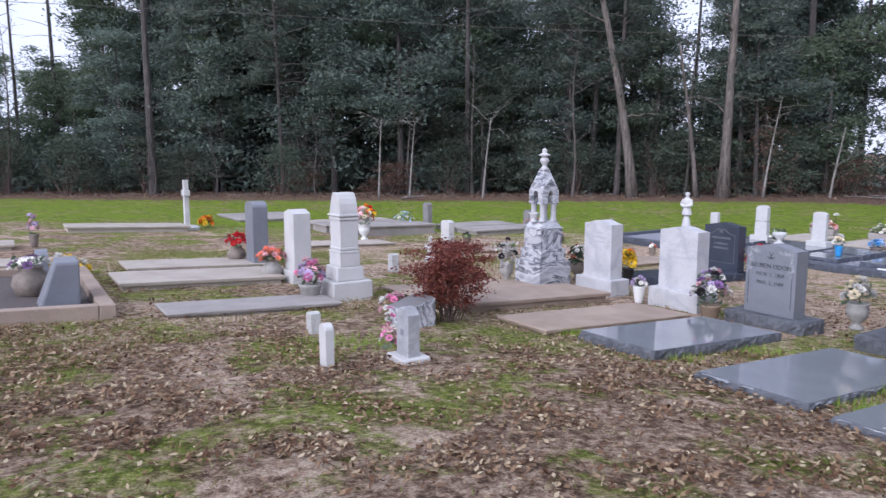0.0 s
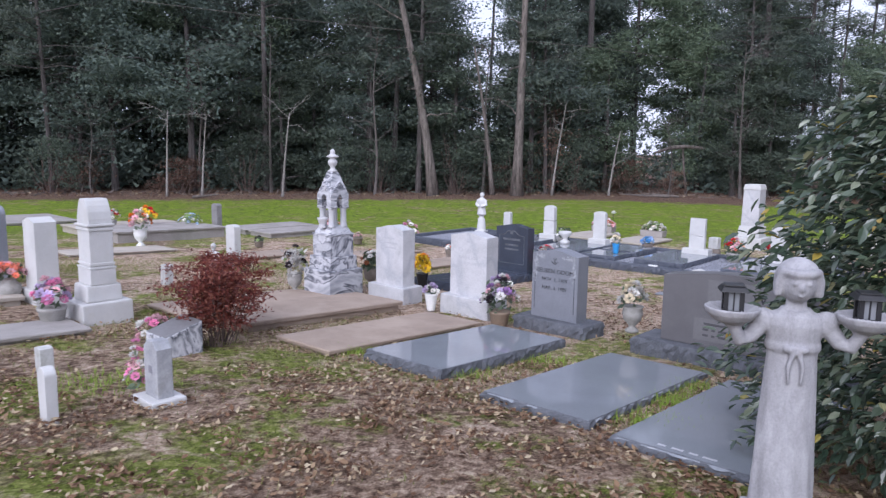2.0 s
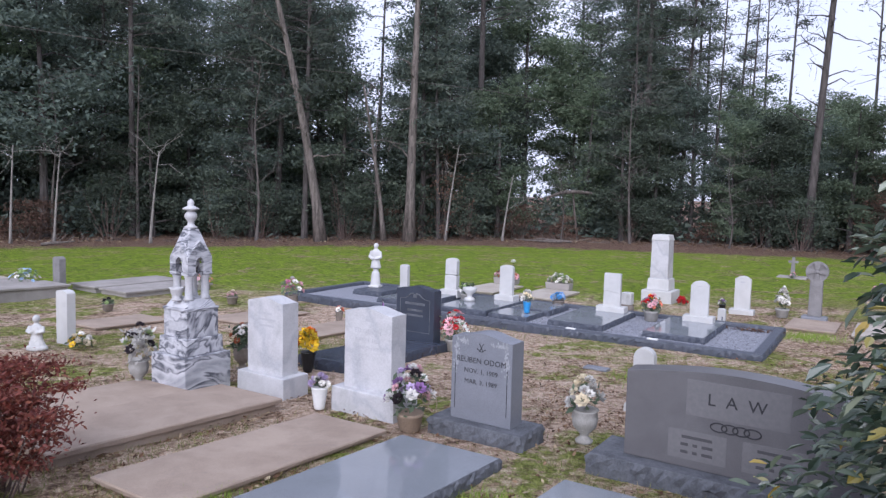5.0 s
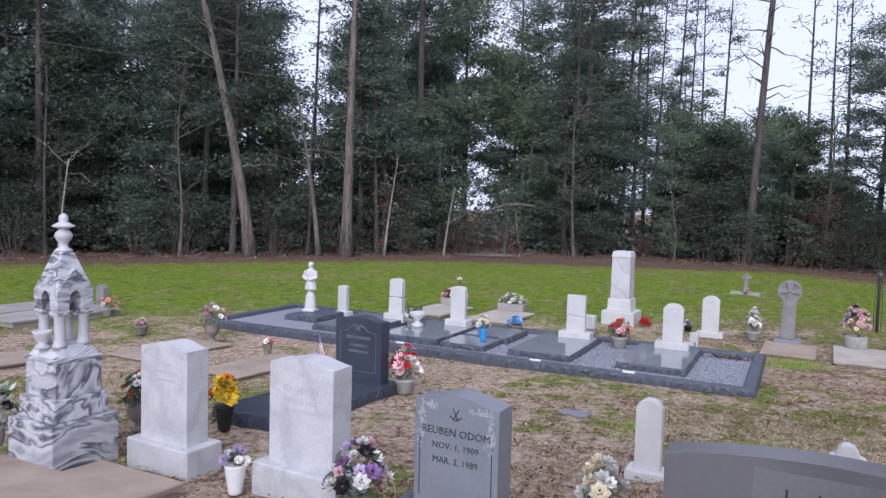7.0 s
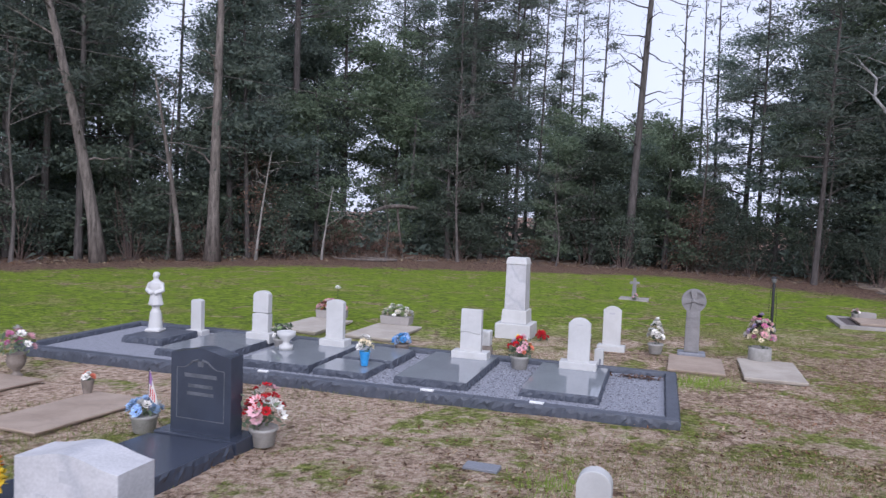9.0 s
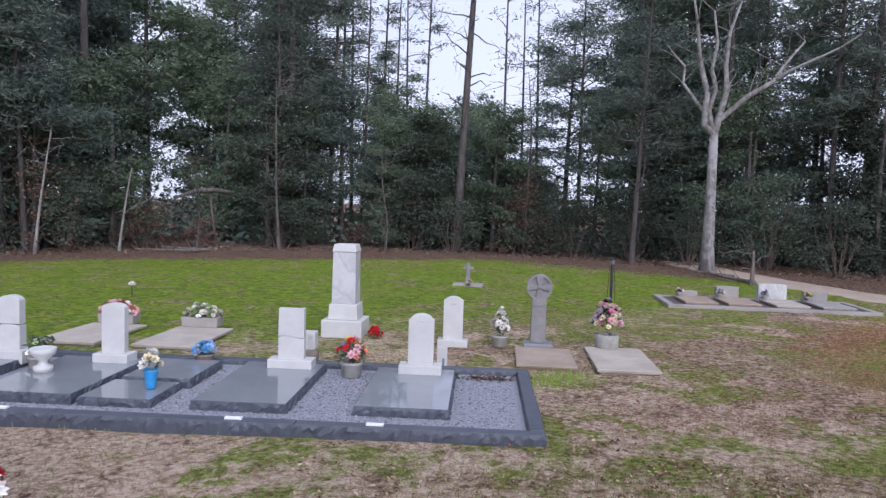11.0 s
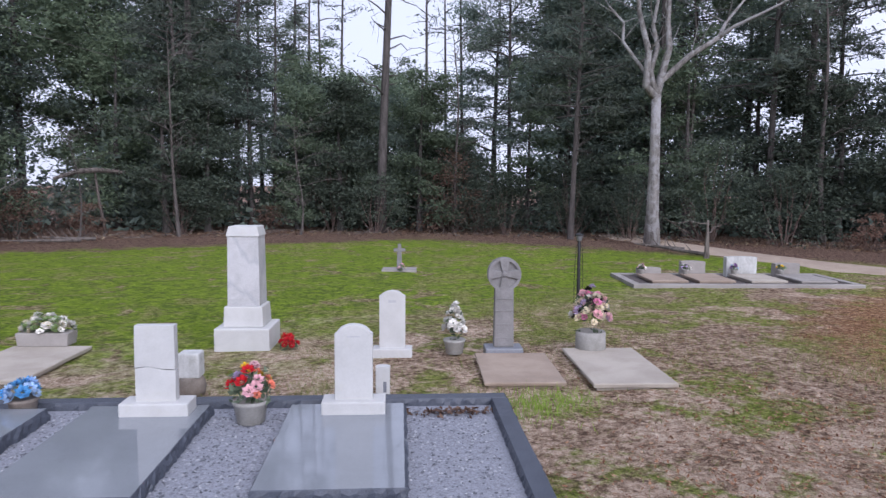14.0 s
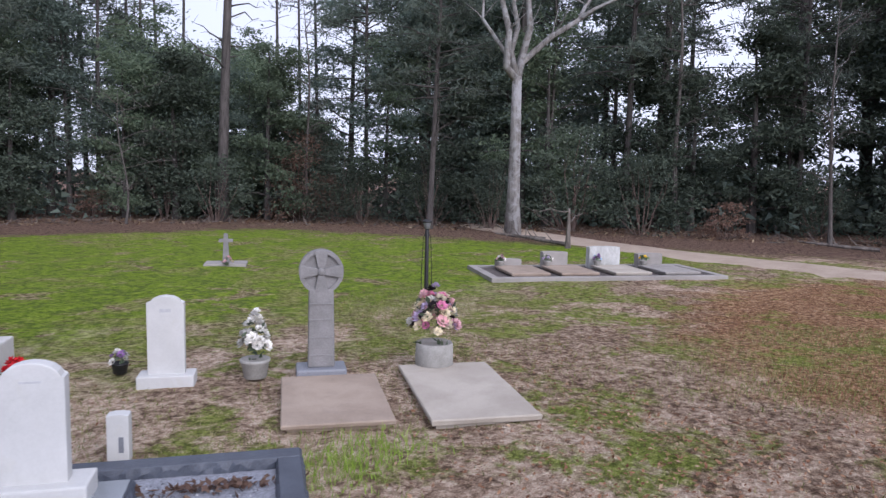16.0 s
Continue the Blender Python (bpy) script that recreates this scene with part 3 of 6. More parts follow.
def make_broad(h, r, low, n_cl, per, leaf, label, mat="leaf_dark", bark="bark", trunk=0.16, round_top=0.6):
    """A spreading evergreen: trunk, limbs and a ragged crown of leaf clumps."""
    t = thing("tree", Matrix.Translation((0, 0, -500)), label, "tree", "trees at the wood's edge")
    bm = bmesh.new()
    lean = rng.normal(0, 0.25, 2)
    pts = [(lean[0] * f * f, lean[1] * f * f, -0.2 + (h * 0.9 + 0.2) * f) for f in np.linspace(0, 1, 7)]
    tube(bm, pts, [trunk * (1.25 if i == 0 else 1) * (1 - 0.85 * i / 6) for i in range(7)], 8)
    cs = []
    for k in range(n_cl // 5):
        f = (k + rng.uniform(0, 1)) / (n_cl // 5)
        z, a = low + (h * 0.93 - low) * f, rng.uniform(0, 2 * math.pi)
        reach = r * rng.uniform(0.45, 1.2) * (1 - round_top * f * f) * (0.75 + 0.25 * math.sin(math.pi * min(1, f + 0.2)))
        p = Vector((lean[0] * f * f, lean[1] * f * f, z))
        q = p + Vector((reach * math.cos(a), reach * math.sin(a), reach * rng.uniform(-0.1, 0.55)))
        limb(bm, p, q, trunk * 0.3 * (1.2 - f), 0.01)
        for _ in range(5):
            c = p.lerp(q, rng.uniform(0.4, 1.05)) + Vector(rng.normal(0, 0.22 * r * 0.5, 3)) * 0.8
            cs.append(tuple(c))
    part("trunk", bm, M[bark], t)
    c, s = clumps(cs, per, r * 0.17, leaf)
    part("crown", spray_mesh("crown", c, s, 0.45, 0.35), M[mat], t)
    return t


def make_pine(h, crown_from, r, n_br, per, label, bark="bark", trunk=0.16, stubs=12):
    t = thing("pine_tree", Matrix.Translation((0, 0, -500)), label, "tree", "trees at the wood's edge")
    bm = bmesh.new()
    lean = rng.normal(0, 0.35, 2)
    pts = [(lean[0] * f, lean[1] * f, -0.2 + (h + 0.2) * f) for f in np.linspace(0, 1, 9)]
    tube(bm, pts, [trunk * (1.2 if i == 0 else 1) * (1 - 0.8 * i / 8) for i in range(9)], 8)
    cs = []
    for k in range(n_br):
        f = rng.uniform(0, 1)
        z = crown_from + (h - crown_from) * f
        a, rad = rng.uniform(0, 2 * math.pi), r * (1 - 0.7 * f) * rng.uniform(0.5, 1.1)
        z0 = z / h
        q = (rad * math.cos(a) + lean[0] * z0, rad * math.sin(a) + lean[1] * z0, z + rng.uniform(-0.3, 0.5))
        line = limb(bm, (lean[0] * z0, lean[1] * z0, z - 0.1), q, 0.035, 0.008, 0.1, 3, 4)
        cs += [tuple(line[-1]), tuple(line[-2])] if k % 2 else [tuple(line[-1])]
    for k in range(stubs):
        z = rng.uniform(2.5, crown_from + 1)
        a, rad = rng.uniform(0, 2 * math.pi), rng.uniform(0.4, 1.9)
        z0 = z / h
        limb(bm, (lean[0] * z0, lean[1] * z0, z), (rad * math.cos(a) + lean[0] * z0, rad * math.sin(a) + lean[1] * z0, z + rng.uniform(-0.3, 0.4)), 0.02, 0.004, 0.1, 3, 4)
    part("trunk", bm, M[bark], t)
    c, s = clumps(cs, per, 0.36, 0.17)
    part("crown", spray_mesh("crown", c, s, 0.16, 0.15), M["needle"], t)
    return t


def make_shrub(h, r, n_cl, per, leaf, label, mat):
    t = thing("shrub", Matrix.Translation((0, 0, -500)), label, "shrub", "undergrowth at the wood's edge")
    bm = bmesh.new()
    cs = []
    for k in range(n_cl):
        a, z = rng.uniform(0, 2 * math.pi), h * rng.uniform(0.08, 1.0)
        rad = r * math.sqrt(rng.uniform(0.05, 1)) * (1 - 0.6 * (z / h) ** 2)
        cs.append((rad * math.cos(a), rad * math.sin(a), z))
        if k % 3 == 0:
            limb(bm, (rad * 0.2 * math.cos(a), rad * 0.2 * math.sin(a), -0.1), cs[-1], 0.025, 0.006, 0.05, 3, 4)
    part("trunk", bm, M["twig"], t)
    c, s = clumps(cs, per, r * 0.22, leaf)
    part("crown", spray_mesh("crown", c, s, 0.45, 0.3), M[mat], t)
    return t


def make_bare(h, r, label):
    t = thing("bare_tree", Matrix.Translation((0, 0, -500)), label, "tree", "trees at the wood's edge")
    bm = bmesh.new()
    lean = rng.normal(0, 0.5, 2)
    pts = [Vector((lean[0] * f * f + 0.12 * math.sin(5 * f + lean[1] * 9), lean[1] * f + 0.1 * math.sin(7 * f), -0.2 + (h + 0.2) * f)) for f in np.linspace(0, 1, 9)]
    tube(bm, pts, [r * (1.3 if i == 0 else 1) * (1 - 0.85 * i / 8) for i in range(9)], 7)
    for k in range(13):
        p = pts[2 + k % 6].lerp(pts[3 + k % 6], rng.uniform(0, 1))
        a, reach = rng.uniform(0, 2 * math.pi), rng.uniform(0.5, 1.8)
        line = limb(bm, p, p + Vector((reach * math.cos(a), reach * math.sin(a), reach * rng.uniform(0.1, 0.9))), r * 0.28, 0.006, 0.1, 4, 4)
        for q in line[1:]:
            for _ in range(2):
                e = q + Vector((rng.normal(0, 0.4), rng.normal(0, 0.4), rng.uniform(-0.1, 0.6)))
                limb(bm, q, e, 0.008, 0.003, 0.05, 2, 3)
    part("trunk", bm, M["bark_grey"], t)
    return t


BARE = [make_bare(7.5, 0.07, "thin crooked leafless tree with fine twigs"), make_bare(9.5, 0.10, "tall leafless tree with tangled grey twigs"), make_bare(4.5, 0.045, "slender leafless sapling with grey twigs")]
BROAD = [make_broad(10.5, 2.9, 0.9, 100, 125, 0.105, "dense dark evergreen tree with branches to the ground"),
         make_broad(9.0, 2.6, 0.7, 90, 125, 0.100, "bushy dark green holly-like tree", "leaf_mid"),
         make_broad(12.5, 3.1, 2.5, 100, 125, 0.110, "tall dark evergreen oak with spreading crown"),
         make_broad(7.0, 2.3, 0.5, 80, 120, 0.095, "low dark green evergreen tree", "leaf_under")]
TALL = [make_broad(15.5, 3.3, 3.0, 130, 125, 0.120, "very tall dark evergreen tree with a full crown", "leaf_dark", trunk=0.22, round_top=0.35),
        make_broad(14.0, 3.0, 4.0, 115, 125, 0.115, "tall evergreen tree with a full grey-green crown", "leaf_mid", trunk=0.20, round_top=0.4)]
PINES = [make_pine(17, 7.5, 2.6, 64, 60, "tall straight pine with a bare trunk and thin crown"),
         make_pine(20, 9.5, 2.9, 64, 60, "very tall pine with high open crown", trunk=0.19),
         make_pine(15, 5.0, 2.4, 64, 62, "slender pine with a full fine-needled crown", "bark", 0.12)]
THIN = [make_pine(19, 11.5, 1.7, 16, 34, "slim pine with a sparse crown standing against the sky", trunk=0.14, stubs=20),
        make_pine(16, 9.5, 1.5, 14, 34, "slim pine with a few high boughs", trunk=0.11, stubs=16)]
# leaf_under shrubs carry the gloom at the wood's foot in their colour
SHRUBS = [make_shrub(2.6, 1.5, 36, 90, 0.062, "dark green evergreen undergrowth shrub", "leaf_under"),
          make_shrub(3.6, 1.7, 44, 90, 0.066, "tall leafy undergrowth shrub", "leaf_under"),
          make_shrub(1.5, 1.2, 20, 80, 0.06, "low brownish dry undergrowth", "leaf_brown"),
          make_shrub(3.2, 1.3, 24, 60, 0.06, "russet-leaved shrub in the undergrowth", "leaf_brown")]
EDGE = [(-44, 31.5), (-22, 33.6), (12, 34.4), (20, 33.2), (26, 29.5), (30.5, 22), (32, 14), (32, 6), (29.5, -3), (26, -12)]
# breaks in the wood: bearings seen from the middle of the graves, and how high the trees stand there, in degrees
BREAKS = [(43.0, 48.5, 9.5), (48.5, 55.0, 8.2), (55.0, 60.0, 4.2), (-43.5, -35.0, 7.5), (11.5, 17.8, 6.5)]


def along_edge(step, back, jitter):
    """Places along the wood's edge, set back from it."""
    out, carry = [], 0.0
    for (x0, y0), (x1, y1) in zip(EDGE, EDGE[1:]):
        d = math.hypot(x1 - x0, y1 - y0)
        nx, ny = -(y1 - y0) / d, (x1 - x0) / d
        s = carry
        while s < d:
            f = s / d
            b = back + rng.uniform(-jitter, jitter)
            out.append((x0 + (x1 - x0) * f + nx * b + rng.uniform(-0.5, 0.5) * step, y0 + (y1 - y0) * f + ny * b))
            s += step
        carry = s - d
    return out


def room_above(x, y):
    """How tall a tree may stand here."""
    if math.hypot(x - 33.8, y - 13.6) < 1.4:
        return 0.0
    az, d = math.degrees(math.atan2(x - 3, y - 6)), math.hypot(x - 3, y - 6)
    return min([2.0 + d * math.tan(radians(e)) for a0, a1, e in BREAKS if a0 < az < a1] + [99])


def plant(src, x, y, s):
    copy_thing(src, stand(x, y, rng.uniform(0, 360)) @ Matrix.Scale(s, 4))


BIRCH_AT = (28.94, 14.93)


def clear_of_fork(x, y, r):
    return math.hypot(x - BIRCH_AT[0], y - BIRCH_AT[1]) > r


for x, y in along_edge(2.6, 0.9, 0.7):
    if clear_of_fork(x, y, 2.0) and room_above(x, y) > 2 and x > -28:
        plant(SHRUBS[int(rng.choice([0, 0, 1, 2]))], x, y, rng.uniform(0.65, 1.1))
for kinds, back, step in ((BROAD, 2.6, 3.5), (BROAD, 5.4, 3.3), (BROAD[:3], 8.2, 3.6), (TALL, 7.0, 4.2), (TALL, 11.0, 3.6), (TALL, 15.0, 4.0)):
    for x, y in along_edge(step, back, 1.5):
        lim, pick = room_above(x, y), int(rng.integers(0, len(kinds)))
        if back > 6 and x > 30 and y < 19 and rng.uniform() < 0.7:
            continue
        if lim < 2.5 or (x < -28 and rng.uniform() < 0.6):
            continue
        if lim > 90:
            plant(kinds[pick], x, y, rng.uniform(0.8, 1.2))
        else:
            plant(BROAD[3] if lim < 6.5 else BROAD[1], x, y, lim / (7.0 if lim < 6.5 else 9.0) * rng.uniform(0.85, 1.1))
for back, step in ((1.8, 6.0), (4.2, 4.8), (9.0, 4.6), (13.0, 4.8)):
    for x, y in along_edge(step, back, 1.5):
        if room_above(x, y) > 90 and clear_of_fork(x, y, 2.5) and x > -30:
            plant(PINES[int(rng.integers(0, 3))], x, y, rng.uniform(0.8, 1.2))
for az, d, k in ((42.5, 39, 0), (44.2, 37, 1), (45.5, 44, 0), (46.6, 39, 1), (47.8, 42, 1), (49.0, 48, 0), (55.4, 40, 1), (57.0, 44, 1), (58.2, 41, 1), (15.0, 40, 0), (-38.0, 44, 0), (-41.0, 42, 1)):
    plant(THIN[k], 3 + d * math.sin(radians(az)), 6 + d * math.cos(radians(az)), rng.uniform(0.9, 1.1))
for az, d, k, s in ((41.5, 37, 0, 1.0), (43.4, 41, 2, 1.05), (46.2, 52, 2, 0.9), (61.4, 36, 2, 1.0)):
    plant(PINES[k], 3 + d * math.sin(radians(az)), 6 + d * math.cos(radians(az)), s)
for az, d, k, s in ((42.6, 36, 2, 0.70), (44.2, 38, 0, 0.72), (45.8, 35, 1, 0.75), (47.4, 37, 0, 0.66), (48.9, 34, 3, 0.95), (50.4, 37, 1, 0.72), (51.9, 35, 0, 0.60), (53.3, 37, 1, 0.70), (54.6, 35, 3, 0.70), (56.2, 37, 3, 0.55), (57.6, 36, 3, 0.5)):
    plant(BROAD[k], 3 + d * math.sin(radians(az)), 6 + d * math.cos(radians(az)), s)
for x, y in along_edge(4.6, 0.2, 0.9):
    if room_above(x, y) > 2 and clear_of_fork(x, y, 1.5) and x > -28:
        plant(BARE[int(rng.choice([0, 1, 2]))], x, y, rng.uniform(0.7, 1.15))
for x, y, k, s in ((30.4, 23.8, 3, 1.0), (31.4, 24.6, 3, 1.1), (30.9, 22.4, 1, 0.85), (13.6, 34.6, 3, 1.3)):
    plant(SHRUBS[k], x, y, s)
for src in BROAD + TALL + PINES + THIN + SHRUBS + BARE:
    for o in (*src.children_recursive, src):
        bpy.data.objects.remove(o)

# the depth of the wood
deep = []
for back, hh in ((4.5, 2.2), (7.0, 4.2), (10.0, 3.0), (14.0, 7.5), (17.0, 3.5), (20.0, 8.5)):
    for x, y in along_edge(0.55, back, 1.5):
        k = 9
        z = np.minimum(rng.uniform(0, hh, k) * rng.uniform(0.6, 1.0), room_above(x, y) - 1.5)
        if room_above(x, y) > 2 and x > -30:
            deep.append(np.stack([x + rng.normal(0, 0.8, k), y + rng.normal(0, 0.8, k), ground_z(x, y) + np.maximum(z, 0.2)], 1))
for back in (24.0, 29.0):
    for x, y in along_edge(0.7, back, 1.5):
        k = 7
        if x > -34:
            deep.append(np.stack([x + rng.normal(0, 0.8, k), y + rng.normal(0, 0.8, k), ground_z(x, y) + rng.uniform(0, 3.6, k)], 1))
deep = np.repeat(np.concatenate(deep), 14, axis=0)
deep = deep + rng.normal(0, 0.42, deep.shape)
single("far_woods", spray_mesh("far_woods", deep, rng.uniform(0.11, 0.24, len(deep)), 0.5, 0.3), M["leaf_dark"], Matrix(), "dense dark foliage in the depth of the wood", "woods", kind="stuff")


xy = np.array(along_edge(0.05, -0.4, 1.1))
c = np.stack([xy[:, 0], xy[:, 1], ground_z(xy[:, 0], xy[:, 1]) + rng.uniform(0.01, 0.22, len(xy)) ** 1.5], 1)
single("brushwood", leaf_mesh("brushwood", c, rng.uniform(0.12, 0.5, len(xy)), 0.035, 0.45), M["bark_pale"], Matrix(), "dry twigs and brushwood along the wood's edge", "brushwood", kind="stuff")
xy = np.array(along_edge(0.012, -0.2, 1.7))
c = np.stack([xy[:, 0], xy[:, 1], ground_z(xy[:, 0], xy[:, 1]) + rng.uniform(0.0, 0.05, len(xy))], 1)
single("leaf_mould", leaf_mesh("leaf_mould", c, rng.uniform(0.03, 0.07, len(xy)), 0.5, 0.65), M["litter"], Matrix(), "red-brown dead leaves under the trees", "leaves", kind="stuff")


def special_tree(name, x, y, h, r, lean, label, bark, limbs=8, rz=0.0, first=3.0, reach=1.9):
    t = thing(name, stand(x, y, rz), label, "tree")
    bm = bmesh.new()
    pts = [(lean[0] * (f ** 1.3), lean[1] * f, -0.2 + (h + 0.2) * f) for f in np.linspace(0, 1, 9)]
    tube(bm, pts, [r * (1.5 if i == 0 else 1.05 if i == 1 else 1) * (1 - 0.7 * i / 8) for i in range(9)], 10)
    part("trunk", bm, M[bark], t, smooth=True)
    for k in range(limbs):
        f = (first + (h - first) * (k + rng.uniform(0, 0.8)) / limbs) / h
        p = (lean[0] * f ** 1.3, lean[1] * f, h * f)
        a, rad = rng.uniform(0, 2 * math.pi), rng.uniform(0.5, reach)
        b2 = bmesh.new()
        line = limb(b2, p, (p[0] + rad * math.cos(a), p[1] + 0.5 * rad * math.sin(a), p[2] + rng.uniform(-0.3, 0.9)), r * 0.2, 0.008, 0.1, 4, 5)
        for q in line[2:]:
            limb(b2, q, q + Vector(rng.normal(0, 0.35, 3)), 0.01, 0.003, 0, 2, 4)
        part("limb", b2, M[bark], t)
    return t


special_tree("leaning_tree", 7.37, 32.9, 13, 0.225, (-2.6, 0.3), "leaning bare pale trunk with broken stubs at the wood's edge", "bark_pale", 12)
special_tree("bare_tree", 11.54, 33.1, 15, 0.24, (0.35, 0.2), "straight pale grey trunk with bare side twigs", "bark_pale", 12)
special_tree("lone_pine", 28.6, 26.2, 21, 0.20, (0.9, -0.5), "tall dark pine trunk with bare drooping side branches", "bark", 44, first=5.5, reach=4.2)
special_tree("bare_tree", 10.4, 33.4, 7, 0.12, (-1.0, 0.2), "thin crooked leafless tree", "bark_pale", 6, first=2.5)
special_tree("sapling", 0.47, 32.2, 3.6, 0.06, (0.35, 0.0), "slim pale leafless sapling at the wood's edge", "bark_sapling", 4)
special_tree("sapling", 13.3, 33.0, 4.5, 0.06, (0.6, 0.0), "slim pale leafless sapling at the wood's edge", "bark_sapling", 5)
special_tree("sapling", -4.3, 32.4, 3.6, 0.055, (0.15, 0.0), "slim pale leafless sapling at the wood's edge", "bark_sapling", 4)
special_tree("sapling", -2.9, 32.6, 3.4, 0.055, (0.25, 0.0), "slim pale leafless sapling at the wood's edge", "bark_sapling", 4)
special_tree("sapling", 16.3, 33.0, 3.2, 0.06, (0.5, 0.0), "slim pale leafless sapling at the wood's edge", "bark_sapling", 3, first=1.2)
special_tree("dead_stump", 25.36, 12.4, 1.05, 0.09, (0.05, 0.0), "broken grey wooden post among fallen branches", "bark_pale", 2, first=0.5)
special_tree("dead_stump", 31.0, 3.0, 2.1, 0.11, (-0.25, 0.0), "pale broken tree stump at the drive's edge", "bark_pale", 1, first=1.0)


def forked_tree():
    t = thing("forked_tree", stand(*BIRCH_AT, 20), "pale mottled tree forking into bare white limbs", "tree")
    bm = bmesh.new()
    tube(bm, [(0, 0, -0.2), (0.05, 0, 1.0), (-0.12, 0, 3.0), (-0.05, 0, 5.0)], [0.32, 0.22, 0.175, 0.155], 12)
    part("trunk", bm, M["bark_white"], t, smooth=True)
    fork = Vector((-0.05, 0, 4.9))
    for i, (q, r) in enumerate((((0.9, -2.9, 8.3), 0.13), ((0.0, -0.7, 9.6), 0.15), ((-0.2, 0.9, 9.8), 0.15), ((0.2, 1.6, 8.0), 0.09), ((-0.4, 0.2, 9.2), 0.12))):
        b2 = bmesh.new()
        line = limb(b2, fork, q, r, 0.035, -0.12, 5, 8)
        for p in line[2:]:
            for _ in range(2):
                limb(b2, p, p + Vector((rng.normal(0, 0.5), rng.normal(0, 0.8), rng.uniform(0.3, 1.3))), 0.022, 0.004, 0.05, 3, 4)
        if i == 0:
            limb(b2, line[3], line[3] + Vector((0, -2.6, 1.5)), 0.07, 0.015, 0.05, 4, 6)
        part("limb", b2, M["bark_white"], t, smooth=True)


forked_tree()

# fallen limbs along the edge of the wood
for x, y, a, ln in ((17.5, 31.6, 170, 2.4), (18.6, 31.9, 150, 1.6), (26.4, 13.4, 60, 2.2), (27.2, 14.2, 100, 1.5), (-2.6, 31.2, 5, 1.1), (29.2, 5.6, 80, 2.0)):
    bm = bmesh.new()
    tube(bm, [(-ln / 2, 0, 0.05), (0, 0.1, 0.10), (ln / 2, -0.05, 0.16)], [0.06, 0.05, 0.02], 7)
    for k in range(3):
        limb(bm, (ln * (k - 1) * 0.25, 0.05, 0.08), (ln * (k - 1) * 0.25 + 0.3, rng.normal(0, 0.2), 0.45), 0.02, 0.004, 0, 3, 4)
    single("fallen_branch", bm, M["bark_pale"], stand(x, y, a), "bleached fallen branch lying on leaf mould", "branch", "fallen branches")
bm = bmesh.new()
tube(bm, [(-0.6, -0.2, 2.15), (0.5, 0.2, 2.42), (1.4, 0.3, 2.5), (2.6, 0.4, 2.42)], [0.06, 0.10, 0.10, 0.07], 8)
tube(bm, [(1.9, 0.7, -0.1), (1.5, 0.45, 1.3), (1.3, 0.36, 2.46)], [0.07, 0.055, 0.045], 8)
single("broken_trunk", bm, M["bark_pale"], stand(19.8, 34.0, 0), "snapped pale trunk hung up in the undergrowth", "tree trunk")
bm = bmesh.new()
tube(bm, [(-46, 30, 9.2), (-20, 30, 7.7), (-9, 30, 7.1), (0, 30, 6.52), (5, 30, 6.3), (14, 30, 6.0), (22, 32.5, 5.8), (30, 37, 5.6)], [0.011] * 8, 5)
single("overhead_cable", bm, M["bark_grey"], Matrix(), "thin dark overhead wire before the trees", "cable")


# ---- flowers ----
def bloom_mesh(name, r, kind):
    vs, fs = [], []
    rows = {"rose": ((0.35, 0.55, 5), (0.75, 0.28, 6), (1.0, 0.0, 7)), "daisy": ((1.0, 0.05, 9), (0.35, 0.2, 6)), "puff": ((0.6, 0.6, 7), (0.9, 0.25, 9), (0.95, -0.2, 9), (0.3, 0.8, 5))}[kind]
    for rad, z, cnt in rows:
        for i in range(cnt):
            a = 2 * math.pi * (i + rad) / cnt
            w = 1.9 * math.pi * rad / cnt * 0.5 * r
            d, s = Vector((math.cos(a), math.sin(a), 0)), Vector((-math.sin(a), math.cos(a), 0))
            base, tip = d * r * rad * 0.25 + Vector((0, 0, r * (z - 0.25))), d * r * rad + Vector((0, 0, r * z + r * 0.15))
            mid = (base + tip) / 2 - Vector((0, 0, r * 0.08))
            k = len(vs)
            vs += [tuple(base), tuple(mid + s * w), tuple(tip), tuple(mid - s * w)]
            fs.append((k, k + 1, k + 2, k + 3))
    return shards(name, np.array(vs), np.array(fs))


BLOOMS = {}


def bloom(color, r, kind):
    key = (color, round(r, 3), kind)
    if key not in BLOOMS:
        me = bloom_mesh("bloom", r, kind)
        me.materials.append(PETAL[color])
        BLOOMS[key] = me
    return BLOOMS[key]


VASES = {
    "urn": [(0.065, 0), (0.07, 0.02), (0.035, 0.05), (0.035, 0.07), (0.09, 0.13), (0.105, 0.20), (0.095, 0.25), (0.11, 0.27), (0.09, 0.265)],
    "cone": [(0.05, 0), (0.055, 0.02), (0.085, 0.22), (0.09, 0.235), (0.078, 0.23)],
    "pot": [(0.085, 0), (0.095, 0.01), (0.115, 0.13), (0.125, 0.14), (0.125, 0.165), (0.105, 0.16)],
    "tub": [(0.17, 0), (0.18, 0.01), (0.175, 0.22), (0.165, 0.235), (0.15, 0.22)],
    "gourd": [(0.06, 0), (0.10, 0.04), (0.125, 0.10), (0.11, 0.16), (0.07, 0.20), (0.08, 0.22), (0.06, 0.215)],
    "basket": [(0.13, 0), (0.15, 0.03), (0.17, 0.10), (0.16, 0.11)],
}


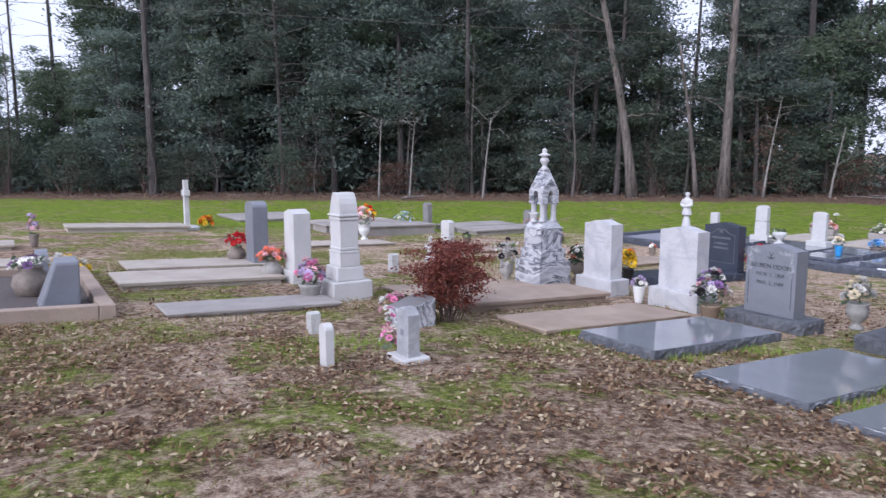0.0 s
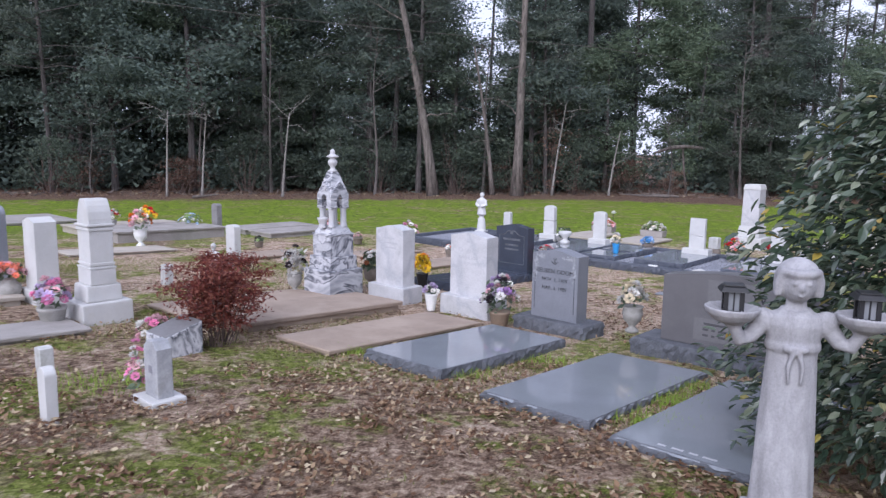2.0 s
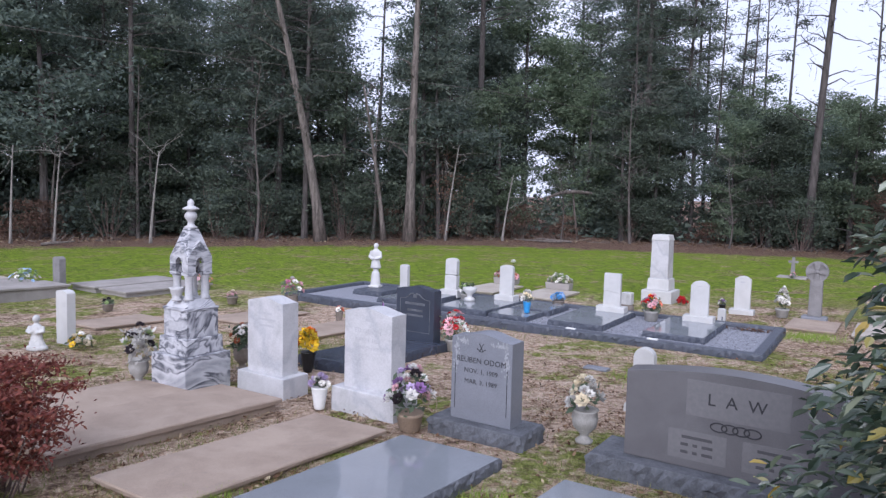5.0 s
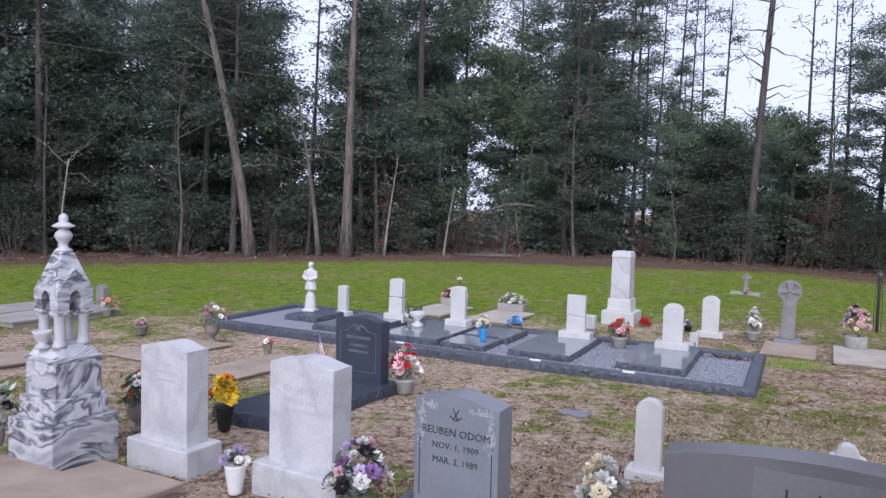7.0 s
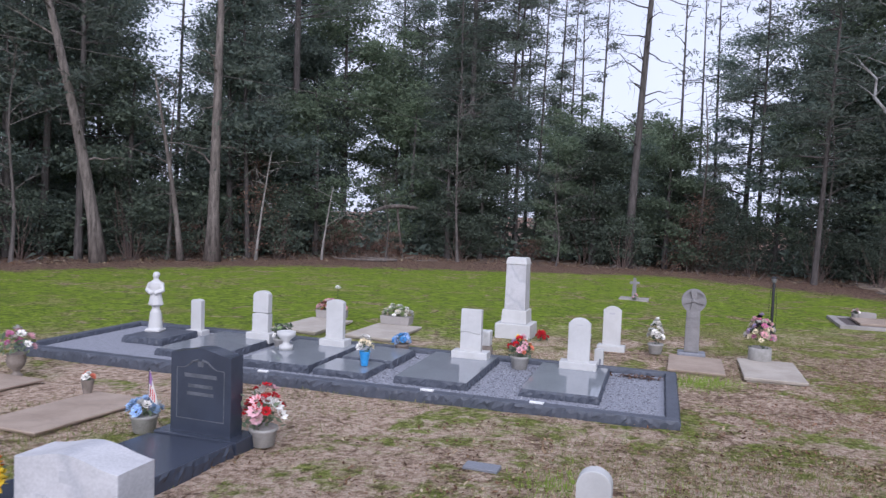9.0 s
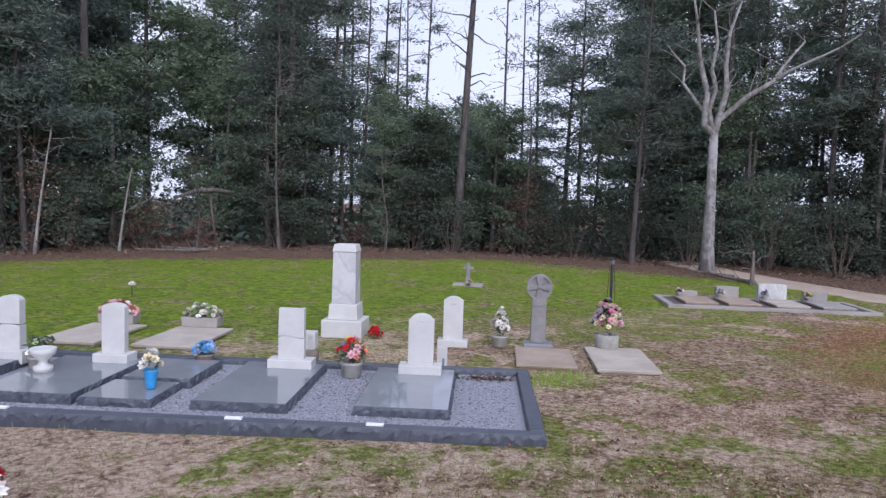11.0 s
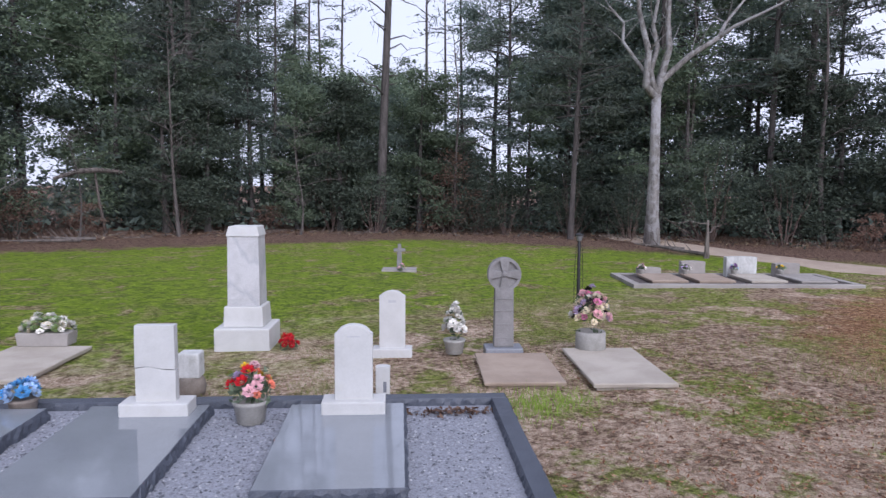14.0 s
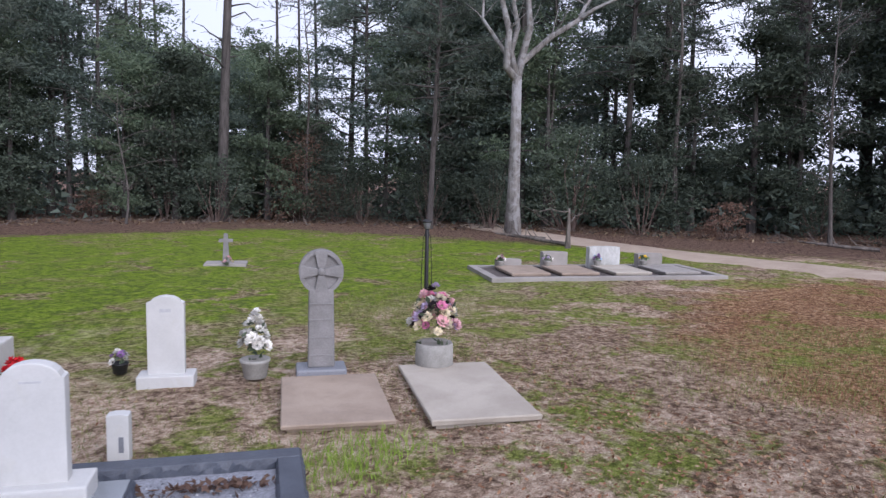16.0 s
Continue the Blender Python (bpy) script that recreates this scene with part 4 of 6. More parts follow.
def bouquet(m, label, colors, vase="pot", vmat="pot_grey", n=10, spread=0.16, rise=0.16, r=0.045, kind="rose", vs=1.0, greens=70, gcol="stem", loose=1.0):
    """An artificial arrangement in its vase: vase, greenery and single blooms."""
    t = thing("flower_arrangement", m, label, "flowers", "grave flowers")
    z0 = 0.0
    if vase:
        prof = [(a * vs, b * vs) for a, b in VASES[vase]]
        z0 = prof[-2][1]
        wob = (lambda a, z: 1 + 0.05 * math.cos(10 * a)) if vase == "gourd" else None
        part("vase", lathe(prof, 18, wob=wob), M[vmat], t, smooth=True)
    c = np.clip(rng.normal(0, 1, (greens, 3)), -1.5, 1.5) * np.array([spread * 0.48, spread * 0.48, rise * 0.3]) + np.array([0, 0, z0 + rise * 0.45])
    c[:, 2] = np.maximum(c[:, 2], z0 * 0.8)
    part("greenery", leaf_mesh("greenery", c, rng.uniform(0.03, 0.06, greens), 0.4), M["leaf_mid"] if gcol == "stem" else PETAL[gcol], t)["kind"] = "stuff"
    for i in range(n):
        a, f = 2.399963 * i + rng.uniform(-0.3, 0.3), math.sqrt((i + 0.5) / n)
        rad = spread * f * rng.uniform(0.85, 1.15)
        z = z0 + rise * (1.05 - 0.75 * f * f) * rng.uniform(0.85, 1.15) * loose
        q = Vector((math.cos(a) * f * 0.9, math.sin(a) * f * 0.9, 1 - 0.4 * f)).to_track_quat("Z", "Y").to_matrix().to_4x4()
        part("bloom", bloom(colors[i % len(colors)], r * float(rng.choice([0.8, 1.0, 1.2])), kind), None, t, m=Matrix.Translation((rad * math.cos(a), rad * math.sin(a), z)) @ q)
    return t


# ---- stones ----
def serp(w, z0, h, rise=0.05, k=12):
    """Outline with a serpentine top: square shoulders and a low swelling middle."""
    pts = [(-w / 2, z0), (w / 2, z0), (w / 2, z0 + h - rise)]
    for i in range(1, k):
        f = i / k
        pts.append((w / 2 - w * f, z0 + h - rise + rise * 0.5 * (1 - math.cos(2 * math.pi * f))))
    return pts + [(-w / 2, z0 + h - rise)]


def roundtop(w, z0, h, rise, k=12, shoulder=0.0):
    s = w / 2 - shoulder
    pts = [(-w / 2, z0), (w / 2, z0), (w / 2, z0 + h - rise)]
    for i in range(k + 1):
        a = math.pi * i / k
        pts.append((s * math.cos(a), z0 + h - rise + rise * math.sin(a)))
    pts.append((-w / 2, z0 + h - rise))
    out = [pts[0]]
    for p in pts[1:]:
        if math.hypot(p[0] - out[-1][0], p[1] - out[-1][1]) > 1e-4:
            out.append(p)
    return out


def pointed(w, z0, h, rise):
    return [(-w / 2, z0), (w / 2, z0), (w / 2, z0 + h - rise), (w * 0.2, z0 + h), (-w * 0.2, z0 + h), (-w / 2, z0 + h - rise)]


def headstone(m, label, mat, outline, depth, base=None, base_mat=None, lines=(), bars=(), ink="engraved", rough_base=False, bevel=0.008):
    """base: width, depth, height. lines: text, size, z. bars: worn, unreadable rows (x, z, w, h)."""
    t = thing("headstone", m, label, "headstone", "headstones")
    if base:
        bm = rock_slab(base[0], base[1], base[2], 0.014) if rough_base else blk(0, 0, -0.06, base[0], base[1], base[2] + 0.06, 0.012)
        part("base", bm, M[base_mat or mat], t)
    tab = part("tablet", outline_slab(outline, depth, bevel), M[mat], t)
    for txt, size, z in lines:
        part("inscription", letters(txt, size), M[ink], tab, m=pose(0, -depth / 2 - 0.0005, z))
    for x, z, w, h in bars:
        part("inscription", blk(x, -depth / 2, z, w, 0.003, h, 0), M[ink], tab)
    return t


def lid_slab(w, l, h):
    """A cast slab: a thin lid with worn edges that overhangs its sunk bed."""
    r = random.Random(int(w * 1000 + l * 77))
    lid = min(0.045, h * 0.7)
    bm = blk(0, 0, -0.06, w - 0.09, l - 0.09, h - lid + 0.062, 0)
    nx, ny = int(w / 0.12), int(l / 0.12)
    ring = [(-w / 2 + w * i / nx, -l / 2) for i in range(nx)] + [(w / 2, -l / 2 + l * i / ny) for i in range(ny)]
    ring += [(-x, -y) for x, y in ring]
    rows = []
    for z, k in ((h - lid, 0.006), (h - 0.010, 0.0), (h, 0.008)):
        row = []
        for x, y in ring:
            j = k + r.uniform(0, 0.005)
            row.append(bm.verts.new((x * (1 - 2 * j / w), y * (1 - 2 * j / l), z + r.uniform(-0.002, 0.002) * (z < h))))
        rows.append(row)
    n = len(ring)
    for lo, hi in zip(rows, rows[1:]):
        for i in range(n):
            bm.faces.new((lo[i], lo[(i + 1) % n], hi[(i + 1) % n], hi[i]))
    bm.faces.new(rows[0][::-1])
    bm.faces.new(rows[-1])
    return bm


def ledger(m, label, mat, w, l, h, side=None, jag=0.010):
    ob = single("grave_slab", rock_slab(w, l, h, jag) if jag > 0.008 else lid_slab(w, l, h), M[mat], m, label, "grave slab", "grave slabs")
    # side faces: rough-cut stone; rough_granite also has their shade painted in
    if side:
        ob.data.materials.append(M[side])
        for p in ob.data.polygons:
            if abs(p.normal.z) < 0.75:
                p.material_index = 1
    return ob


# the row with the two white stones
headstone(stand(1.77, 9.43), "white marble headstone with serpentine top, engraved, on a wide base", "white_marble", serp(0.50, 0.2, 0.77, 0.045), 0.21, (0.66, 0.34, 0.21),
          bars=[(0, 0.80, 0.20, 0.022), (0, 0.74, 0.30, 0.022), (0, 0.68, 0.26, 0.022), (-0.19, 0.86, 0.05, 0.05), (0.19, 0.86, 0.05, 0.05)], ink="engraved_pale")
headstone(stand(2.54, 8.45), "white marble headstone with grey veins and engraved name", "white_marble", serp(0.55, 0.21, 0.76, 0.045), 0.21, (0.73, 0.36, 0.22),
          lines=[("ED ODOM", 0.065, 0.74), ("MAY 18, 1880", 0.05, 0.665), ("JUNE 29 1948", 0.045, 0.595)], bars=[(0, 0.85, 0.05, 0.05)], ink="engraved_pale")


def emblem(tab, z, depth, mat, s=0.05):
    """Crossed square and compasses cut above the name."""
    for a in (28, -28):
        bm = blk(0, 0, -s * 0.1, 0.007, 0.003, s * 1.3, 0)
        part("emblem", bm, M[mat], tab, m=pose(math.sin(radians(a)) * -s * 0.5, -depth / 2, z, 0, a, 0))
    for a in (60, -60):
        bm = blk(0, 0, 0, 0.007, 0.003, s * 0.8, 0)
        part("emblem", bm, M[mat], tab, m=pose(0, -depth / 2 - 0.001, z - 0.005, 0, a, 0))


reuben = headstone(stand(3.22, 7.50), "grey granite headstone with carved floral corners and engraved name and dates", "grey_granite", serp(0.57, 0.13, 0.74, 0.05), 0.20, (0.86, 0.40, 0.13), "rough_granite",
                   lines=[("REUBEN ODOM", 0.066, 0.62), ("NOV. 1, 1909", 0.056, 0.535), ("MAR. 3, 1989", 0.056, 0.445)], rough_base=True)
tab = [c for c in reuben.children if c.name.startswith("tablet")][0]
emblem(tab, 0.725, 0.20, "engraved", 0.06)
for sx in (-1, 1):
    part("border_line", blk(sx * 0.245, -0.10, 0.22, 0.006, 0.003, 0.38, 0), M["engraved"], tab)
    c = rng.normal(0, 1, (46, 3)) * np.array([0.014, 0.0002, 0.075]) + np.array([sx * 0.235, -0.1015, 0.68])
    c2 = rng.normal(0, 1, (26, 3)) * np.array([0.04, 0.0002, 0.010]) + np.array([sx * 0.18, -0.1015, 0.79])
    c = np.concatenate([c, c2])
    vv = np.stack([c + np.array([-0.008, 0, 0]), c + np.array([0, 0, -0.012]), c + np.array([0.008, 0, 0]), c + np.array([0, 0, 0.012])], 1).reshape(-1, 3)
    part("carved_flowers", shards("carved_flowers", vv, np.arange(len(vv)).reshape(-1, 4)), M["engraved_soft"], tab, "carved flower border")

law = thing("headstone", stand(4.278, 5.834), "wide dark grey granite family headstone with engraved surname and linked rings", "headstone", "headstones")
part("base", rock_slab(1.90, 0.46, 0.14, 0.016), M["rough_granite"], law)
pts = [(-0.74, 0.14), (0.74, 0.14), (0.74, 0.75)] + [(0.74 - 1.48 * i / 14, 0.75 + 0.07 * math.sin(math.pi * i / 14)) for i in range(1, 14)] + [(-0.74, 0.75)]
ltab = part("tablet", outline_slab(pts, 0.20, 0.01), M["law_granite"], law)
part("inscription", letters("L  A  W", 0.112), M["engraved"], ltab, m=pose(0.0, -0.1025, 0.60))
part("panel", blk(0.0, -0.099, 0.51, 0.64, 0.004, 0.245, 0.001), M["pale_frost"], ltab, "paler frosted name panel")
for k in range(4):
    bm = bmesh.new()
    ring = [(0.052 * math.cos(a) + (k - 1.5) * 0.07, 0, 0.030 * math.sin(a)) for a in np.linspace(0, 2 * math.pi, 17)]
    tube(bm, ring, [0.005] * 17, 4)
    part("linked_ring", bm, M["engraved"], ltab, m=pose(0, -0.102, 0.46))
for sx in (-1, 1):
    part("panel", blk(sx * 0.24, -0.099, 0.20, 0.38, 0.004, 0.20, 0.001), M["pale_frost"], ltab, "paler frosted dates panel")
    for k, words in enumerate(((0.20,), (0.05, 0.03, 0.07), (0.05, 0.03, 0.07))):
        x = sx * 0.24 - sum(words) / 2 - 0.015 * (len(words) - 1)
        for w in words:
            part("inscription", blk(x + w / 2, -0.1025, 0.345 - 0.052 * k, w, 0.002, 0.020, 0), M["cut_soft"], ltab)
            x += w + 0.03

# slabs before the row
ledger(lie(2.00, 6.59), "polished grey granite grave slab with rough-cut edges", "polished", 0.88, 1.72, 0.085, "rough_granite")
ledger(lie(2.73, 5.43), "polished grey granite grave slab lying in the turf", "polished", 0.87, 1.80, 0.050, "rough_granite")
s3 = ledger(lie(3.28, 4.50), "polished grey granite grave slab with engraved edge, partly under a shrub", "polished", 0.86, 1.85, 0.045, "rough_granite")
for k, w in enumerate((0.05, 0.07, 0.05, 0.08)):
    part("inscription", blk(-0.14 + 0.095 * k, -0.86, 0.045, w, 0.022, 0.0015, 0), M["pale_mark"], s3)
ledger(lie(1.36, 7.46), "brown concrete grave slab, thin and level with the turf", "brown_concrete", 0.80, 2.05, 0.05, jag=0.004)
ledger(lie(0.64, 8.47), "raised brown concrete grave slab with moss-edged sides", "brown_concrete", 0.86, 2.10, 0.11, jag=0.006)
ledger(lie(-0.06, 9.21), "brown concrete grave slab before the marble monument", "brown_concrete", 0.86, 2.05, 0.045, jag=0.005)


def monument():
    t = thing("marble_monument", stand(1.02, 9.90), "grey streaked marble monument with open canopy, steep roof and finial", "monument")
    mt = M["streaked"]
    part("base", blk(0, 0, -0.06, 0.55, 0.55, 0.42, 0.012), mt, t)
    part("step", blk(0, 0, 0.36, 0.45, 0.45, 0.17, 0.012, 0.97), mt, t)
    die = part("die", blk(0, 0, 0.53, 0.375, 0.375, 0.27, 0.008), mt, t)
    part("inscription", blk(0, -0.188, 0.60, 0.20, 0.004, 0.09, 0.001), M["engraved_pale"], die)
    part("cornice", blk(0, 0, 0.80, 0.39, 0.39, 0.028, 0.008), mt, t)
    part("plinth", blk(0, 0, 0.828, 0.35, 0.35, 0.085, 0.006, 0.74), mt, t)
    for sx in (-1, 1):
        for sy in (-1, 1):
            col = part("column", lathe([(0.050, 0.90), (0.052, 0.925), (0.042, 0.94), (0.040, 1.0), (0.039, 1.12), (0.046, 1.135), (0.046, 1.15)], 14, cx=sx * 0.095, cy=sy * 0.095), M["white_marble"], t, smooth=True)
            part("capital", blk(sx * 0.095, sy * 0.095, 1.15, 0.105, 0.105, 0.035, 0.006), mt, col)
            part("impost", blk(sx * 0.097, sy * 0.097, 1.186, 0.095, 0.095, 0.075, 0.004), mt, col)
    part("urn", lathe([(0.050, 0.90), (0.055, 0.915), (0.030, 0.935), (0.052, 0.965), (0.064, 1.01), (0.074, 1.03), (0.060, 1.032), (0.040, 1.01)], 16, cy=-0.17), M["white_marble"], t, smooth=True)
    arch = [(0.052 * math.cos(a), 1.262 + 0.075 * math.sin(a)) for a in np.linspace(math.pi, 0, 9)]
    for k in range(4):
        g = outline_slab([(-0.145, 1.262)] + arch + [(0.145, 1.262), (0.145, 1.335), (0.0, 1.50), (-0.145, 1.335)], 0.05, 0.004)
        part("gable", g, mt, t, m=pose(0, 0, 0, 0, 0, 90 * k) @ pose(0, -0.121, 0))
    part("roof", blk(0, 0, 1.335, 0.286, 0.286, 0.285, 0.006, 0.36), mt, t)
    part("finial", lathe([(0.062, 1.62), (0.062, 1.635), (0.034, 1.65), (0.032, 1.685), (0.055, 1.715), (0.064, 1.745), (0.052, 1.77), (0.035, 1.785), (0.036, 1.795), (0.080, 1.808), (0.082, 1.818), (0.050, 1.835), (0.030, 1.848), (0.036, 1.868), (0.030, 1.892), (0.008, 1.912)], 18), M["white_marble"], t, smooth=True)

monument()


def white_monument():
    t = thing("white_monument", stand(-1.50, 8.38), "tall white marble monument with arched moulded shaft on stepped base", "monument")
    mt = M["old_white"]
    part("base", blk(0, 0, -0.06, 0.50, 0.50, 0.27, 0.015), mt, t)
    part("step", blk(0, 0, 0.21, 0.36, 0.36, 0.17, 0.02, 0.94), mt, t)
    half = [(0.15, 0.38), (0.15, 0.98), (0.146, 1.05), (0.132, 1.12), (0.108, 1.18), (0.075, 1.23), (0.05, 1.25)]
    part("shaft", outline_slab(half + [(-x, z) for x, z in half[::-1]], 0.23, 0.012), mt, t)
    part("plinth_band", blk(0, 0, 0.38, 0.325, 0.255, 0.16, 0.008), mt, t)
    for z, w, h in ((0.54, 0.335, 0.022), (0.575, 0.318, 0.03), (0.93, 0.325, 0.03), (0.975, 0.345, 0.022)):
        part("moulding", blk(0.0, 0, z, w, w - 0.07, h, 0.006), mt, t)


white_monument()
headstone(stand(-2.35, 9.50), "white marble headstone with low arched top on a plain base", "old_white", serp(0.38, 0.14, 0.84, 0.05), 0.24, (0.46, 0.32, 0.15))
headstone(stand(-3.36, 10.95), "grey weathered rounded headstone", "grey_granite", roundtop(0.40, 0, 1.02, 0.10), 0.24)
ledger(lie(-4.26, 10.6), "pale concrete grave slab set in sandy turf", "pale_concrete", 0.95, 2.0, 0.06, jag=0.004)
ledger(lie(-3.62, 9.15), "pale concrete grave slab with dark edge", "pale_concrete", 1.08, 2.05, 0.09, jag=0.004)
ledger(lie(-2.35, 7.42), "grey concrete grave slab with rounded foot", "grey_concrete", 0.66, 1.85, 0.05, jag=0.004)
ledger(lie(-8.3, 16.65), "long pale concrete slab under a white cross", "pale_concrete", 1.2, 2.7, 0.13, jag=0.004)
ledger(lie(-9.0, 11.6), "pale concrete grave slab", "pale_concrete", 1.0, 2.1, 0.10, jag=0.004)
ledger(lie(-6.8, 9.6), "pale concrete grave slab", "pale_concrete", 0.9, 1.9, 0.08, jag=0.004)
ledger(lie(-6.6, 22.0), "thin pale concrete slab on green grass", "grey_concrete", 2.6, 2.2, 0.08, jag=0.004)
for k, (h, mt) in enumerate(((0.24, "grey_concrete"), (0.20, "grey_concrete"), (0.17, "pale_concrete"))):
    ledger(lie(-2.25 - 0.56 * 1.12 * k, 17.75 + 0.83 * 1.12 * k), "raised weathered concrete grave vault slab", mt, 1.02, 2.6, h, jag=0.005)
ledger(lie(-2.7, 14.95), "low pale concrete slab sunk in turf", "pale_concrete", 0.9, 2.0, 0.04, jag=0.004)
for k in range(2):
    ledger(lie(0.72 - 0.62 * k, 18.55 + 0.92 * k), "pale concrete grave slab beside the green belt", "grey_concrete", 0.98, 2.1, 0.12, jag=0.004)
ledger(lie(0.15, 14.5), "low brown concrete slab sunk in turf", "brown_concrete", 0.85, 1.3, 0.04, jag=0.004)
ledger(lie(2.35, 14.75), "low brown concrete slab sunk in sand", "brown_concrete", 0.85, 1.6, 0.04, jag=0.004)
ledger(lie(3.25, 13.2), "low brown concrete slab sunk in sand", "brown_concrete", 0.8, 1.5, 0.04, jag=0.004)


M["dark_gravel"] = stone("dark_gravel", (0.11, 0.09, 0.085), (0.05, 0.042, 0.04), 0.95, 25, 60, 0.5, 1.0)
M["pale_gravel"] = stone("pale_gravel", (0.27, 0.28, 0.32), (0.16, 0.165, 0.19), 0.9, 30, 70, 0.5, 1.0)


def kerbed_plot_left():
    # the kerb runs back along the row and to the near left
    t = thing("kerbed_plot", lie(-3.42, 6.62), "pale concrete kerb round a dark gravel grave plot", "grave kerb")
    L, D, w, h = 3.2, 2.6, 0.15, 0.13
    part("kerb", blk(-L / 2, -w / 2, -0.05, L, w, h + 0.05, 0.012), M["brown_concrete"], t)
    part("kerb", blk(-w / 2, -w - D / 2 - 0.003, -0.05, w, D, h + 0.05, 0.012), M["brown_concrete"], t)
    part("kerb", blk(-L + w / 2, -w - D / 2 - 0.003, -0.05, w, D, h + 0.05, 0.012), M["brown_concrete"], t)
    part("gravel", blk(-L / 2, -w - D / 2 - 0.006, -0.04, L - 2 * w - 0.02, D, 0.08, 0), M["dark_gravel"], t, "dark gravel")


kerbed_plot_left()
bm = blk(0, 0, -0.05, 0.50, 0.40, 0.55, 0.03)
for v in bm.verts:
    if v.co.z > 0.3:
        v.co.y = v.co.y * 0.55 + 0.10
    v.co += Vector(noise.noise_vector(v.co * 9)) * 0.012
single("slant_marker", bm, M["grey_granite"], stand(-4.22, 6.98), "grey granite slant grave marker with rough sides", "grave marker")
headstone(stand(-5.35, 8.55), "small dark arched gravestone behind the kerb", "grey_granite", roundtop(0.45, 0, 0.42, 0.14), 0.14)

# small stones near the start
headstone(stand(-1.06, 5.20), "small white rounded marker stone in the leaves", "old_white", roundtop(0.13, -0.05, 0.38, 0.05), 0.07)
headstone(stand(-1.43, 6.38), "low square grey marker stone", "mossy", pointed(0.12, -0.05, 0.23, 0.01), 0.10)
headstone(stand(-0.47, 5.50), "small grey-white pointed child's stone on a broken white plinth", "child_marble", pointed(0.19, 0.03, 0.39, 0.05), 0.11, (0.30, 0.24, 0.035), "old_white", bars=[(0, 0.20, 0.05, 0.05)], ink="grey_granite")
bm = blk(0, 0, -0.05, 0.36, 0.34, 0.33, 0.015)
for v in bm.verts:
    if v.co.z > 0.2:
        v.co.z -= 0.10 * (0.17 - v.co.y) / 0.34
    v.co += Vector(noise.noise_vector(v.co * 8)) * 0.010
bl = single("slant_marker", bm, M["streaked"], stand(-0.56, 6.88), "small grey streaked marble slant marker with rough sides", "grave marker")
bl.data.materials.append(M["pale_frost"])
for p in bl.data.polygons:
    if p.normal.z > 0.7:
        p.material_index = 1

# stones further back on the left
headstone(stand(-0.42, 12.75), "slim white tapered marker stone", "old_white", roundtop(0.27, -0.05, 0.76, 0.04), 0.12)
headstone(stand(-1.18, 18.85), "slim dark grey marker stone", "celtic", roundtop(0.26, -0.05, 0.78, 0.06), 0.14)
headstone(stand(-1.20, 10.88), "low grey marker post", "mossy", roundtop(0.14, -0.05, 0.32, 0.02), 0.12)
headstone(stand(1.55, 19.6), "small grey marker stone", "celtic", roundtop(0.24, -0.05, 0.55, 0.08), 0.12)
cr = thing("stone_cross", stand(-7.2, 17.55), "weathered white stone cross on a round foot", "cross")
part("foot", lathe([(0.30, -0.04), (0.30, 0.05), (0.22, 0.09), (0.12, 0.10)], 18), M["mossy"], cr)
part("upright", blk(0, 0, 0.09, 0.15, 0.13, 1.15, 0.015, 0.9), M["mossy"], cr)
part("arm", blk(0, 0, 0.84, 0.34, 0.15, 0.15, 0.02), M["mossy"], cr)


def fused(bm, size):
    """One closed skin over overlapping shapes."""
    me = finish(bm, "statue")
    ob = bpy.data.objects.new("statue_form", me)
    scene.collection.objects.link(ob)
    rm = ob.modifiers.new("skin", "REMESH")
    rm.mode, rm.voxel_size = "VOXEL", size
    sm = ob.modifiers.new("smooth", "SMOOTH")
    sm.factor, sm.iterations = 0.5, 2
    bpy.context.view_layer.update()
    out = bpy.data.meshes.new_from_object(ob.evaluated_get(bpy.context.evaluated_depsgraph_get()))
    bpy.data.objects.remove(ob)
    out.polygons.foreach_set("use_smooth", [True] * len(out.polygons))
    return out


def small_figure(m, label, mat, h):
    """A small standing figure, plain and robed."""
    bm = bmesh.new()
    lathe([(0.30, 0), (0.30, 0.10), (0.22, 0.12), (0.24, 0.14), (0.17, 0.30), (0.15, 0.42), (0.20, 0.56), (0.17, 0.66), (0.06, 0.74), (0.055, 0.77)], 14, bm, sy=0.75)
    ball(bm, (0, 0, 0.87), 0.12, 0.85, 0.9, 1.0)
    for sx in (-1, 1):
        tube(bm, [(sx * 0.18, 0, 0.66), (sx * 0.24, -0.05, 0.52), (sx * 0.08, -0.17, 0.50)], [0.06, 0.055, 0.04], 8)
    for v in bm.verts:
        v.co *= h
    return single("statue", fused(bm, 0.012), M[mat], m, label, "statue", smooth=True)


small_figure(stand(-0.70, 12.3, RZ + 30), "small grey weathered praying figure", "mossy", 0.45)


